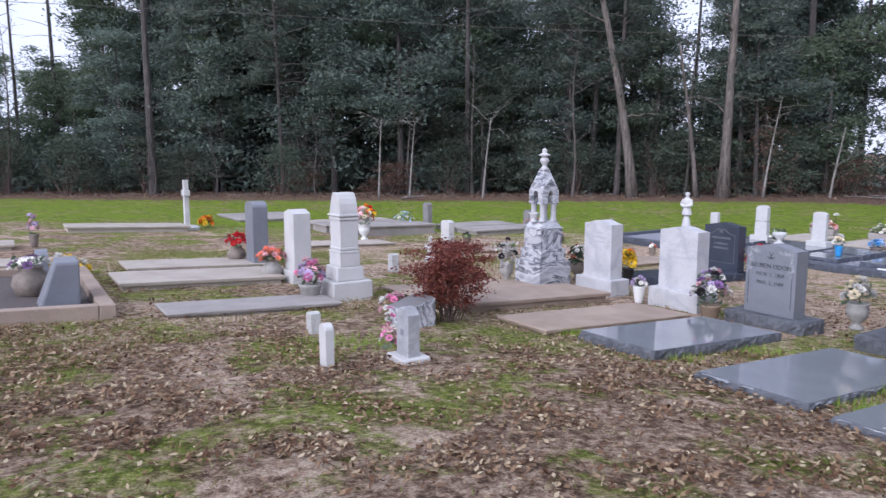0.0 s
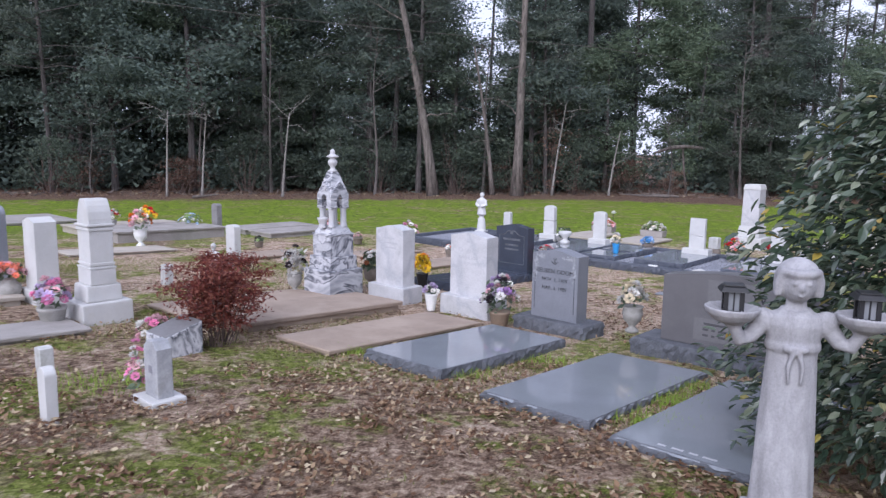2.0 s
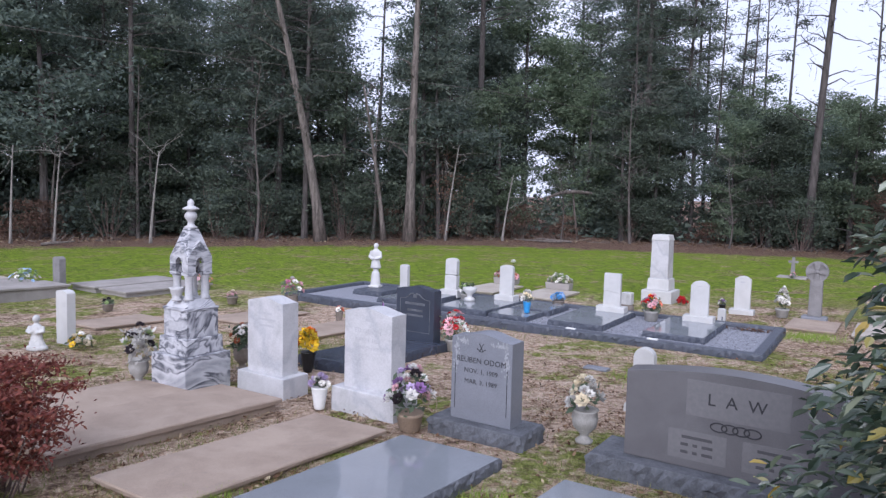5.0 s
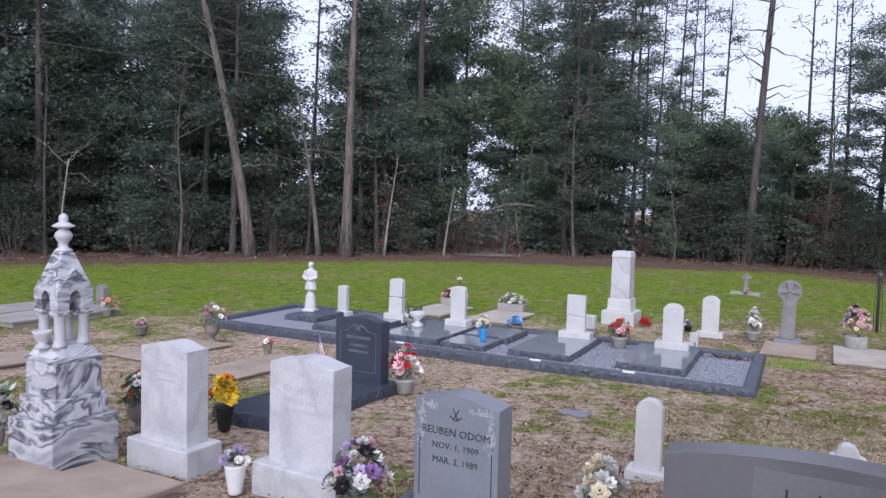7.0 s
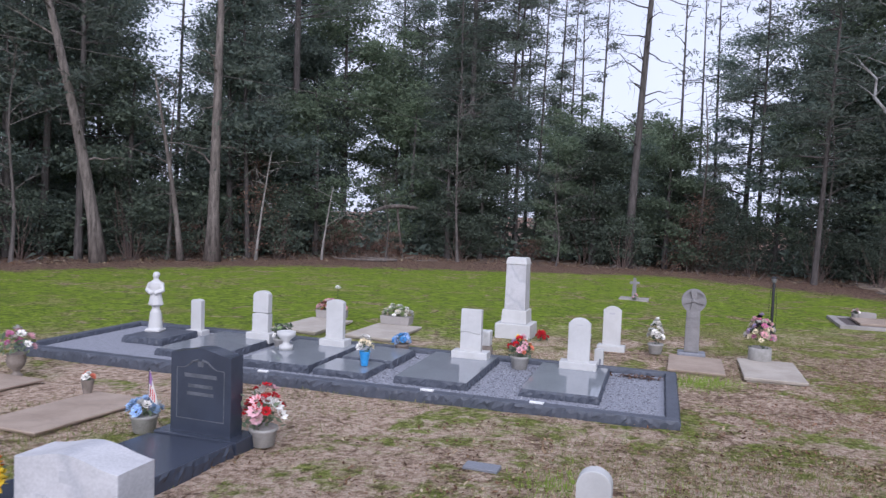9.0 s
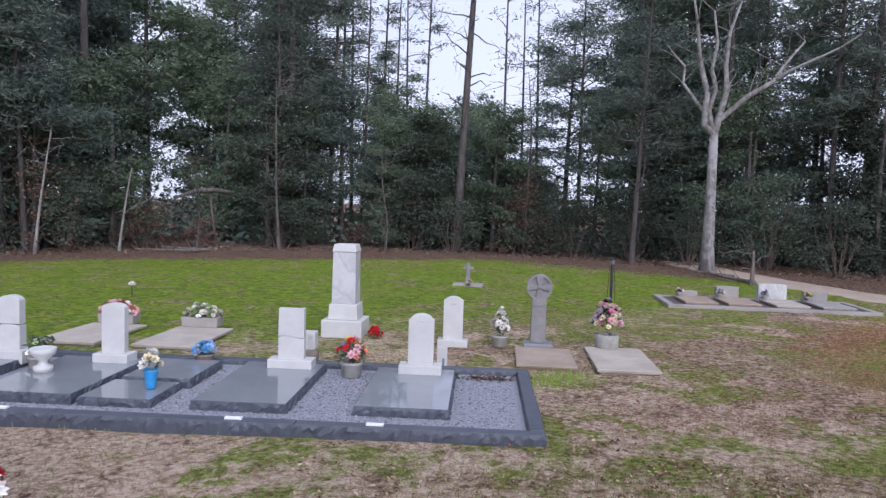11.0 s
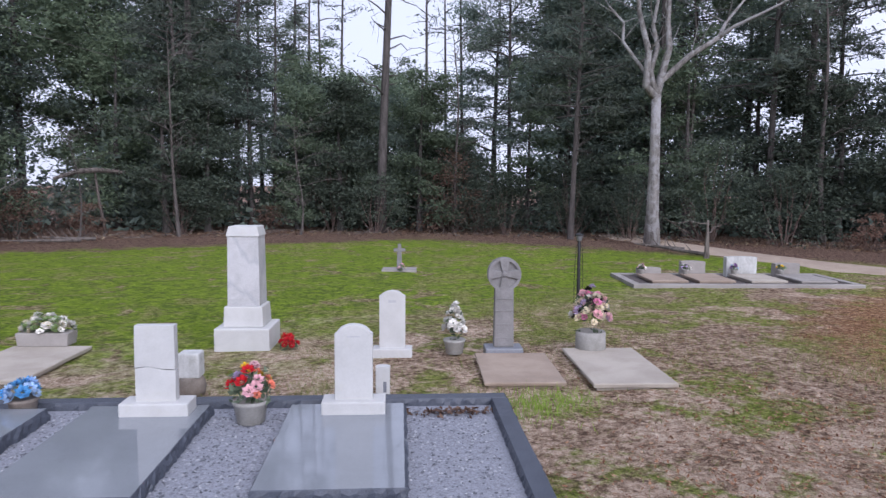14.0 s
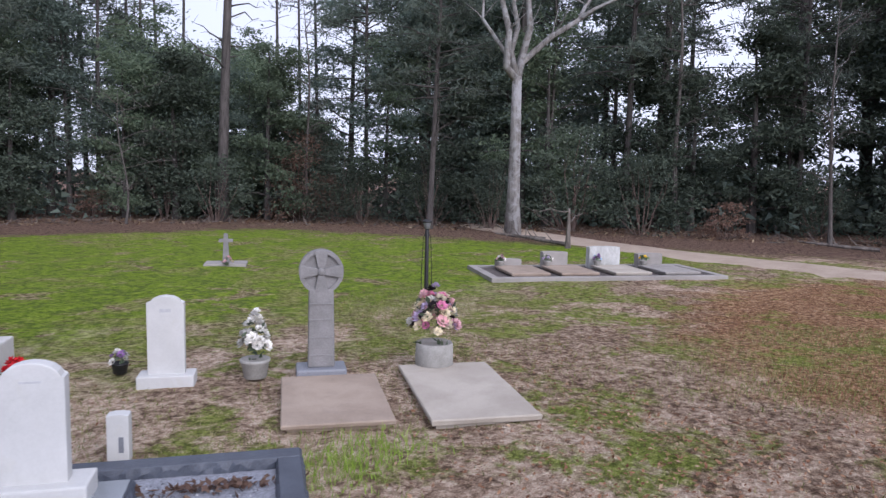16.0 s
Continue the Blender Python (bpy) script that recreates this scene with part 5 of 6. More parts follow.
def bird_girl():
    """The standing stone girl who holds out two bowls, as one plain mesh."""
    bm = bmesh.new()
    fold = lambda a, z: 1 + 0.06 * math.cos(9 * a + 6 * z) * max(0.0, 1 - z / 0.84)
    box(bm, 0, 0, -0.04, 0.30, 0.27, 0.10, 0.01)
    lathe([(0.128, 0.05), (0.136, 0.09), (0.130, 0.25), (0.120, 0.50), (0.110, 0.72), (0.104, 0.82), (0.108, 0.86), (0.112, 0.90), (0.122, 0.955), (0.108, 1.00), (0.060, 1.022), (0.044, 1.035), (0.042, 1.09)], 40, bm, sy=0.70, wob=fold)
    lathe([(0.106, 0.835), (0.116, 0.845), (0.116, 0.870), (0.108, 0.882)], 36, bm, sy=0.72)
    for sx in (-1, 1):
        ball(bm, (sx * 0.028, -0.086, 0.858), 0.024, 1.2, 0.6, 0.7)
        tube(bm, [(sx * 0.01, -0.086, 0.85), (sx * 0.03, -0.09, 0.78), (sx * 0.025, -0.092, 0.70)], [0.012, 0.012, 0.006], 6)
    # round neckline
    tube(bm, [(0.062 * math.cos(q), 0.052 * math.sin(q) - 0.005, 1.022 + 0.008 * math.sin(q)) for q in np.linspace(0, 2 * math.pi, 17)], [0.008] * 17, 5)
    # head with bobbed hair and a fringe
    ball(bm, (0, -0.022, 1.142), 0.078, 0.90, 0.92, 1.12, 3)
    ball(bm, (0, 0.014, 1.165), 0.094, 1.0, 0.88, 0.95, 3)
    lathe([(0.080, 1.075), (0.092, 1.085), (0.096, 1.12), (0.094, 1.17)], 24, bm, cy=0.028, sy=0.72)
    for sx in (-1, 1):
        tube(bm, [(sx * 0.062, -0.045, 1.205), (sx * 0.080, -0.034, 1.15), (sx * 0.084, -0.024, 1.085)], [0.022, 0.022, 0.018], 8)
        ball(bm, (sx * 0.028, -0.090, 1.150), 0.012, 1.3, 0.5, 0.6)
    ball(bm, (0, -0.098, 1.130), 0.012, 0.75, 0.9, 1.6)
    ball(bm, (0, -0.090, 1.096), 0.014, 1.4, 0.5, 0.4)
    tube(bm, [(-0.062, -0.052, 1.195), (-0.025, -0.082, 1.188), (0.025, -0.082, 1.190), (0.062, -0.052, 1.195)], [0.020] * 4, 8)
    for sx in (-1, 1):
        # puffed sleeve, forearm, hand and bowl
        ball(bm, (sx * 0.128, 0.0, 0.962), 0.055, 0.95, 0.9, 1.1)
        tube(bm, [(sx * 0.135, 0, 0.95), (sx * 0.185, -0.01, 0.885), (sx * 0.225, -0.03, 0.875), (sx * 0.255, -0.05, 0.935)], [0.042, 0.036, 0.034, 0.026], 10)
        ball(bm, (sx * 0.258, -0.05, 0.946), 0.032, 1.3, 1.0, 0.6)
        lathe([(0.045, 0.950), (0.085, 0.970), (0.112, 0.998), (0.120, 1.022), (0.114, 1.030), (0.100, 1.018), (0.075, 1.002), (0.02, 0.997)], 26, bm, cx=sx * 0.268, cy=-0.05)
    return single("statue", fused(bm, 0.007), M["statue"], stand(2.56, 3.24, RZ + 28), "pale cast stone girl statue holding two bowls", "statue", smooth=True)


girl = bird_girl()
for sx in (-1, 1):
    t = thing("lantern", shift(girl.matrix_basis, sx * 0.268, -0.05, 0.999), "small black solar lantern with frosted panes standing in a bowl", "lantern", "lanterns")
    part("base", blk(0, 0, 0, 0.085, 0.085, 0.012, 0.003), M["black"], t)
    part("pane", blk(0, 0, 0.012, 0.060, 0.060, 0.085, 0.002), M["frosted"], t, "frosted pale pane")
    for dx in (-1, 1):
        for dy in (-1, 1):
            part("post", blk(dx * 0.033, dy * 0.033, 0.011, 0.018, 0.018, 0.088, 0), M["black"], t)
    for a in range(4):
        part("glazing_bar", blk(0, -0.032, 0.012, 0.006, 0.006, 0.086, 0), M["black"], t, m=pose(0, 0, 0, 0, 0, 90 * a))
    part("roof", blk(0, 0, 0.099, 0.125, 0.125, 0.022, 0.004, 0.75), M["black"], t)
    part("cap", blk(0, 0, 0.121, 0.085, 0.085, 0.008, 0.002), M["black"], t)


def camellia_bush():
    t = thing("shrub", stand(3.98, 3.55, 0), "large glossy-leaved evergreen shrub with a few yellow leaves", "shrub")
    bm = bmesh.new()
    for k in range(16):
        a, h = rng.uniform(0, 2 * math.pi), rng.uniform(1.2, 2.5)
        rad = (1.0 - 0.32 * h) * rng.uniform(0.5, 1.1)
        limb(bm, (0.12 * math.cos(a), 0.12 * math.sin(a), -0.1), (rad * math.cos(a), rad * math.sin(a), h), 0.03, 0.006, 0.1, 5, 6)
    part("trunk", bm, M["twig"], t)
    n = 17000
    z = 0.12 + 2.55 * rng.uniform(0, 1, n) ** 1.05
    a = rng.uniform(0, 2 * math.pi, n)
    lump = 1 + 0.16 * np.sin(3 * a + 4 * z) + 0.12 * np.sin(7 * a - 5 * z + 1)
    shape = np.where(z < 0.5, 0.75 + 0.5 * z, 1.0) * np.clip(1.22 * (1 - ((z - 0.5).clip(0) / 2.4) ** 1.6), 0.12, 2)
    rad = shape * lump * np.sqrt(rng.uniform(0.2, 1.06, n))
    c = np.stack([rad * np.cos(a), rad * np.sin(a), z], 1) + rng.normal(0, 0.04, (n, 3))
    clear = np.hypot(c[:, 0] + 1.42, c[:, 1] + 0.31) > 0.52
    c, a = c[clear], a[clear]
    n = len(c)
    out = np.stack([np.cos(a), np.sin(a), 0 * a - 0.25], 1)
    ax = out + 0.75 * unit(n)
    ax /= np.linalg.norm(ax, axis=1, keepdims=True)
    nn = np.cross(ax, np.cross(np.array([0, 0, 1.0]) + 0.6 * unit(n), ax))
    nn /= np.linalg.norm(nn, axis=1, keepdims=True)
    sd = np.cross(ax, nn)
    s = rng.uniform(0.028, 0.054, (n, 1))
    b0, tip = c - ax * s, c + ax * s - nn * s * 0.25
    l1, l2 = c - ax * s * 0.45 + sd * s * 0.42 + nn * s * 0.12, c + ax * s * 0.35 + sd * s * 0.40 + nn * s * 0.08
    r1, r2 = c - ax * s * 0.45 - sd * s * 0.42 + nn * s * 0.12, c + ax * s * 0.35 - sd * s * 0.40 + nn * s * 0.08
    v = np.stack([b0, l1, l2, tip, r2, r1], 1).reshape(-1, 3)
    k = np.arange(n)[:, None] * 6
    f = np.concatenate([k + np.array([0, 1, 2, 3]), k + np.array([0, 3, 4, 5])])
    part("crown", shards("crown", v, f), M["camellia"], t)


camellia_bush()


def red_bush():
    t = thing("shrub", stand(-0.22, 7.15, 0), "small red-leaved shrub with thin bare stems", "shrub")
    bm, cs = bmesh.new(), []
    for k in range(34):
        a, h, rad = rng.uniform(0, 2 * math.pi), rng.uniform(0.4, 0.78), rng.uniform(0.1, 0.42)
        line = limb(bm, (0.14 * math.cos(a) * rng.uniform(0.2, 1), 0.14 * math.sin(a), -0.03), (rad * math.cos(a), rad * math.sin(a), h), 0.006, 0.002, 0.05, 4, 4)
        cs += [tuple(p) for p in line[2:]] + [tuple(line[-1])]
    part("stem", bm, M["twig"], t)
    c, s = clumps(cs, 90, 0.075, 0.020)
    part("crown", leaf_mesh("crown", c, s, 0.35, 0.2), M["red_leaf"], t)


red_bush()

# ---- the dark stone in the second row ----
dark = headstone(stand(4.08, 11.48), "blue-black granite headstone with serpentine top and engraved rows", "blue_granite", serp(0.64, 0.11, 0.77, 0.05), 0.18, (0.88, 0.34, 0.12), "blue_granite",
          bars=[(0, 0.62, 0.34, 0.035), (0, 0.53, 0.26, 0.03), (0, 0.46, 0.28, 0.03), (0, 0.72, 0.06, 0.05)], ink="rough_granite")
dtab = [c for c in dark.children if c.name.startswith("tablet")][0]
for x, z, w, h in ((-0.25, 0.24, 0.008, 0.46), (0.25, 0.24, 0.008, 0.46), (0.0, 0.24, 0.492, 0.008)):
    part("border_line", blk(x, -0.09, z, w, 0.003, h, 0), M["rough_granite"], dtab)
for sx in (-1, 1):
    bm = bmesh.new()
    tube(bm, [(sx * 0.25, 0, 0.70), (sx * 0.17, 0, 0.705), (sx * 0.12, 0, 0.73), (sx * 0.08, 0, 0.765), (sx * 0.02, 0, 0.78)], [0.004, 0.005, 0.008, 0.010, 0.012], 5)
    part("scroll", bm, M["rough_granite"], dtab, "carved scroll", m=pose(0, -0.091, 0))
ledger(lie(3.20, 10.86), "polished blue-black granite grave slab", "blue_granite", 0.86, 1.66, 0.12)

# ---- the granite enclosure ----
EN = pose(3.14, 16.85, float(ground_z(6, 13)), 0, 0, -54.3)


def enc(a, b, z=0.0, rz=0.0):
    return EN @ pose(a, b, z, 0, 0, rz)


def enclosure():
    t = thing("grave_enclosure", EN, "dark granite kerb round a long gravelled family plot", "grave kerb")
    L, D, w, h = 9.03, 2.55, 0.135, 0.125
    k = 0
    for (x0, y0, x1, y1) in ((0, w / 2, L, w / 2), (0, D - w / 2, L, D - w / 2), (w / 2, w + 0.003, w / 2, D - w - 0.003), (L - w / 2, w + 0.003, L - w / 2, D - w - 0.003)):
        ln = math.hypot(x1 - x0, y1 - y0)
        n = max(1, round(ln / 2.3))
        for i in range(n):
            f = (i + 0.5) / n
            bm = rock_slab(w, ln / n - 0.004, h, 0.010)
            part("kerb_stone", bm, M["kerb_granite"], t, m=pose(x0 + (x1 - x0) * f, y0 + (y1 - y0) * f, 0, 0, 0, 0 if x0 == x1 else 90))
    part("gravel_bed", blk(L / 2, D / 2, -0.05, L - 2 * w - 0.02, D - 2 * w - 0.02, 0.11, 0), M["pale_gravel"], t, "blue-grey gravel bed")


enclosure()
# loose gravel on the bed
n = 9000
px, py = rng.uniform(3.6, 8.8, n), rng.uniform(0.22, 2.33, n)
s = rng.uniform(0.006, 0.014, n)
octa = np.array([(1, 0, 0), (-1, 0, 0), (0, 1, 0), (0, -1, 0), (0, 0, 0.7), (0, 0, -0.7)], float)
v = octa[None] * s[:, None, None] * rng.uniform(0.6, 1.3, (n, 6, 1)) + np.stack([px, py, 0.062 + 0 * px], 1)[:, None]
f = np.array([(0, 2, 4), (2, 1, 4), (1, 3, 4), (3, 0, 4), (2, 0, 5), (1, 2, 5), (3, 1, 5), (0, 3, 5)])
single("gravel", shards("gravel", v.reshape(-1, 3), (np.arange(n)[:, None, None] * 6 + f[None]).reshape(-1, 3)), leafy("gravel_stone", [(0, (0.10, 0.105, 0.12)), (0.6, (0.26, 0.27, 0.31)), (1, (0.46, 0.47, 0.50))], 0.9, 0.0, 0.2), EN, "loose blue-grey gravel", "gravel", kind="stuff")


def inner_slab(a0, a1, b0, b1, h, label, mat="polished"):
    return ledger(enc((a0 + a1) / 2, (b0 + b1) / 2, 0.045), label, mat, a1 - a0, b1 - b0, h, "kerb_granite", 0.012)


inner_slab(7.22, 8.14, 0.55, 2.20, 0.11, "polished dark granite ledger in the gravel plot")
inner_slab(5.62, 6.56, 0.50, 2.22, 0.11, "polished dark granite ledger before the cracked stone")
inner_slab(4.50, 5.22, 0.48, 1.18, 0.10, "small polished dark granite ledger")
inner_slab(4.55, 5.30, 1.24, 2.15, 0.12, "small raised polished granite ledger")
inner_slab(3.40, 4.42, 0.48, 2.10, 0.12, "polished dark granite ledger with a white urn")
inner_slab(1.98, 3.02, 0.55, 2.10, 0.12, "polished dark granite ledger")
inner_slab(0.92, 1.62, 1.10, 1.95, 0.12, "rough dark granite plinth under a child figure", "kerb_granite")
Z1 = 0.155
headstone(enc(7.74, 2.03, Z1), "white marble headstone with pointed arch top on a white base", "old_white", roundtop(0.30, 0.09, 0.61, 0.075, 8, 0.02), 0.09, (0.50, 0.24, 0.10), bars=[(0, 0.60, 0.10, 0.01)], ink="engraved_pale")
ck = headstone(enc(6.20, 2.05, Z1), "white square headstone with a dark crack across it", "old_white", [(-0.155, 0.09), (0.155, 0.09), (0.155, 0.345), (0.06, 0.35), (-0.05, 0.375), (-0.155, 0.36)], 0.09, (0.53, 0.24, 0.10), bevel=0.003)
part("upper_piece", outline_slab([(-0.155, 0.366), (-0.05, 0.381), (0.06, 0.356), (0.155, 0.351), (0.155, 0.70), (-0.148, 0.70)], 0.09, 0.004), M["old_white"], ck, "upper half above the crack", m=pose(-0.004, 0.002, 0))
headstone(enc(4.10, 1.93, 0.165), "slim white marble headstone with low arched top", "old_white", roundtop(0.28, 0.09, 0.60, 0.05), 0.10, (0.42, 0.26, 0.10))
nd = headstone(enc(2.85, 1.90, 0.165), "white marble headstone of two tapering blocks", "old_white", pointed(0.28, 0.09, 0.31, 0.015), 0.13, (0.42, 0.26, 0.10))
part("upper_piece", outline_slab(roundtop(0.27, 0.405, 0.34, 0.07), 0.12, 0.01), M["old_white"], nd)
headstone(enc(1.46, 2.18, 0.06), "small slim white headstone on a block base", "old_white", roundtop(0.20, 0.07, 0.52, 0.03), 0.10, (0.32, 0.22, 0.08))


def child_figure():
    bm = bmesh.new()
    box(bm, 0, 0, 0, 0.25, 0.23, 0.05, 0.01)
    lathe([(0.115, 0.04), (0.112, 0.12), (0.098, 0.24), (0.088, 0.32), (0.060, 0.36), (0.062, 0.41), (0.122, 0.425), (0.118, 0.45), (0.104, 0.52), (0.088, 0.60), (0.100, 0.66), (0.112, 0.72), (0.100, 0.79), (0.050, 0.825), (0.036, 0.85)], 20, bm, sy=0.82, wob=lambda a, z: 1 + (0.05 * math.cos(8 * a) if 0.41 < z < 0.6 else 0.0))
    ball(bm, (0, -0.004, 0.895), 0.056, 0.9, 0.95, 1.05)
    ball(bm, (0, 0.010, 0.912), 0.058, 1.0, 1.0, 0.85)
    for sx in (-1, 1):
        tube(bm, [(sx * 0.095, 0, 0.78), (sx * 0.135, -0.03, 0.66), (sx * 0.03, -0.11, 0.62)], [0.040, 0.036, 0.028], 8)
    single("statue", fused(bm, 0.012), M["old_white"], enc(1.08, 1.62, 0.163, 10), "white stone child figure standing on a square block", "statue", smooth=True)


child_figure()
single("stone_urn", lathe([(0.10, 0), (0.10, 0.06), (0.05, 0.08), (0.045, 0.12), (0.13, 0.20), (0.14, 0.26), (0.12, 0.265), (0.10, 0.25)], 20), M["old_white"], enc(3.62, 1.30, 0.164), "low white stone urn standing on a ledger", "urn", smooth=True)
for a in (6.2, 7.5):
    single("name_tablet", blk(0, 0, 0, 0.16, 0.05, 0.02, 0.004), M["pot_white"], enc(a, 0.07, 0.125), "small white tablet lying on the kerb", "tablet", "kerb tablets")
for a in (2.9, 4.0):
    single("name_tablet", blk(0, 0, 0, 0.14, 0.05, 0.02, 0.004), M["pot_white"], enc(a, 0.07, 0.125), "small white tablet lying on the kerb", "tablet", "kerb tablets")
# leaves blown into the corner of the bed
c = np.stack([8.55 + rng.normal(0, 0.22, 160), 2.24 - np.abs(rng.normal(0, 0.07, 160)), rng.uniform(0.062, 0.11, 160)], 1)
single("leaf_drift", leaf_mesh("leaf_drift", c, rng.uniform(0.018, 0.035, 160), 0.55, 0.6), M["leaf_brown"], EN, "drift of rust-brown leaves in the kerb's corner", "leaves", kind="stuff")

# ---- behind and beside the enclosure ----
tw = thing("white_monument", stand(11.0, 14.82), "tall white marble tapered pillar monument on two steps", "monument")
part("base", blk(0, 0, -0.06, 0.66, 0.66, 0.32, 0.02), M["old_white"], tw)
part("step", blk(0, 0, 0.26, 0.48, 0.48, 0.25, 0.015, 0.95), M["old_white"], tw)
part("shaft", blk(0, 0, 0.51, 0.39, 0.39, 0.84, 0.01, 0.95), M["white_marble"], tw)
part("cap", blk(0, 0, 1.35, 0.40, 0.40, 0.12, 0.01, 0.86), M["old_white"], tw)
headstone(stand(11.55, 13.02), "white marble headstone with pointed arch top on a pale base", "old_white", roundtop(0.30, 0.08, 0.68, 0.06, 6, 0.03), 0.09, (0.46, 0.24, 0.09), bars=[(0, 0.62, 0.09, 0.03)], ink="engraved_pale")
headstone(stand(10.15, 12.10), "small white square marker post with a dark stain", "old_white", pointed(0.13, -0.05, 0.35, 0.005), 0.10, bars=[(0.02, 0.06, 0.03, 0.10)], ink="grey_granite")
ps = thing("marker_post", stand(9.28, 13.70), "squat weathered stone post with a stained foot", "grave marker")
part("block", blk(0, 0, 0.16, 0.20, 0.18, 0.24, 0.02), M["mossy"], ps)
part("foot", lathe([(0.12, -0.03), (0.135, 0.06), (0.12, 0.13), (0.10, 0.165)], 14), M["pot_brown"], ps, smooth=True)


def celtic_cross():
    t = thing("celtic_cross", stand(12.28, 11.95), "grey carved wheel-headed stone cross on a dark foot", "cross")
    part("foot", blk(0, 0, -0.05, 0.44, 0.30, 0.15, 0.02), M["grey_granite"], t)
    part("shaft", blk(0, 0, 0.10, 0.235, 0.14, 0.70, 0.015, 0.92), M["celtic"], t)
    for z in (0.20, 0.36, 0.52, 0.66):
        part("carved_band", blk(0, -0.066, z, 0.215, 0.012, 0.014, 0.003), M["celtic"], t)
    head = bmesh.new()
    k = 28
    for rad0, rad1 in ((0.160, 0.195),):
        ring = [[head.verts.new((r * math.cos(2 * math.pi * i / k), y, 0.95 + r * math.sin(2 * math.pi * i / k))) for i in range(k)] for r, y in ((rad0, -0.06), (rad1, -0.06), (rad1, 0.06), (rad0, 0.06))]
        for a in range(4):
            for i in range(k):
                head.faces.new((ring[a][i], ring[a][(i + 1) % k], ring[(a + 1) % 4][(i + 1) % k], ring[(a + 1) % 4][i]))
    part("wheel", head, M["celtic"], t, smooth=False)
    disc = [(0.165 * math.cos(a), 0.95 + 0.165 * math.sin(a)) for a in np.linspace(0, 2 * math.pi, 25)[:-1]]
    part("disc", outline_slab(disc, 0.07, 0.004), M["celtic"], t)
    for a in range(4):
        arm = outline_slab([(-0.030, 0.03), (0.030, 0.03), (0.062, 0.186), (-0.062, 0.186)], 0.13, 0.008)
        part("arm", arm, M["celtic"], t, m=Matrix.Translation((0, 0, 0.95)) @ Matrix.Rotation(radians(90 * a), 4, "Y"))
    part("boss", ball(bmesh.new(), (0, -0.06, 0.95), 0.038, 1, 0.6, 1), M["celtic"], t, smooth=True)


celtic_cross()
ledger(lie(11.68, 11.47), "pinkish concrete grave slab with a broken edge", "brown_concrete", 0.82, 1.25, 0.05, jag=0.006)
ledger(lie(12.32, 10.62), "pale concrete grave slab beside the stone cross", "pale_concrete", 0.84, 1.55, 0.06, jag=0.006)
ledger(lie(8.88, 16.06), "pale concrete grave slab with a flower trough", "pale_concrete", 0.92, 1.5, 0.06, jag=0.004)
ledger(lie(8.05, 17.25), "pale concrete grave slab with a flower trough", "pale_concrete", 0.92, 1.5, 0.06, jag=0.004)
lp = thing("lamp_post", stand(15.40, 12.25), "slim black solar garden lamp on a post", "lamp")
part("pole", lathe([(0.03, -0.05), (0.028, 0.1), (0.026, 1.10), (0.02, 1.12)], 10), M["black"], lp, smooth=True)
part("glass", lathe([(0.035, 1.12), (0.05, 1.20), (0.05, 1.205)], 10), M["frosted"], lp, smooth=True)
part("cap", lathe([(0.07, 1.205), (0.065, 1.225), (0.02, 1.245)], 10), M["black"], lp, smooth=True)
for sx in (-1, 1):
    bm = bmesh.new()
    tube(bm, [(0, 0, 1.12), (sx * 0.05, 0, 1.0), (sx * 0.07, 0, 0.5), (sx * 0.06, 0, 0.0)], [0.005] * 4, 5)
    part("hanging_cord", bm, M["black"], lp)
fc = thing("stone_cross", stand(18.26, 17.75), "small weathered stone cross on a flat slab", "cross")
part("slab", blk(0, 0, -0.04, 0.80, 0.60, 0.08, 0.01), M["grey_concrete"], fc)
part("upright", blk(0, 0, 0.04, 0.13, 0.11, 0.58, 0.012, 0.6), M["celtic"], fc)
part("arm", blk(0, 0, 0.44, 0.27, 0.08, 0.07, 0.012), M["celtic"], fc)


def far_plot():
    m = stand(18.6, 12.35, -57)
    t = thing("kerbed_plot", m, "pale concrete kerbed plot by the drive", "grave kerb")
    L, D, w = 4.6, 1.85, 0.16
    for args in ((L / 2, w / 2, L, w), (L / 2, D - w / 2, L, w), (w / 2, D / 2, w, D - 2 * w - 0.006), (L - w / 2, D / 2, w, D - 2 * w - 0.006)):
        part("kerb", blk(args[0], args[1], -0.04, args[2], args[3], 0.10, 0.01), M["grey_concrete"], t)
    part("bed", blk(L / 2, D / 2, -0.04, L - 2 * w - 0.01, D - 2 * w - 0.01, 0.07, 0), M["dark_gravel"], t)
    for k, (a, mt, hw, hh, sm) in enumerate(((0.75, "grey_concrete", 0.5, 0.20, "brown_concrete"), (1.70, "grey_concrete", 0.52, 0.34, "brown_concrete"), (2.75, "mossy", 0.66, 0.44, "pale_concrete"), (3.75, "grey_concrete", 0.54, 0.30, "grey_concrete"))):
        ledger(shift(m, a + 0.05, 0.80, 0.028), "flat grave slab in the kerbed plot", sm, 0.74, 1.15, 0.08, jag=0.004)
        headstone(shift(m, a, 1.53, 0.025), "low square headstone in the kerbed plot", mt, pointed(hw, 0, hh, 0.01), 0.18)
        bouquet(shift(m, a - 0.22, 1.30, 0.108), "small faded flowers in a low pot", (["pale_pink", "white"], ["lilac", "white"], ["purple", "pale_blue"], ["yellow", "green"])[k], n=6, spread=0.09, rise=0.10, r=0.04, vs=0.6, greens=24)


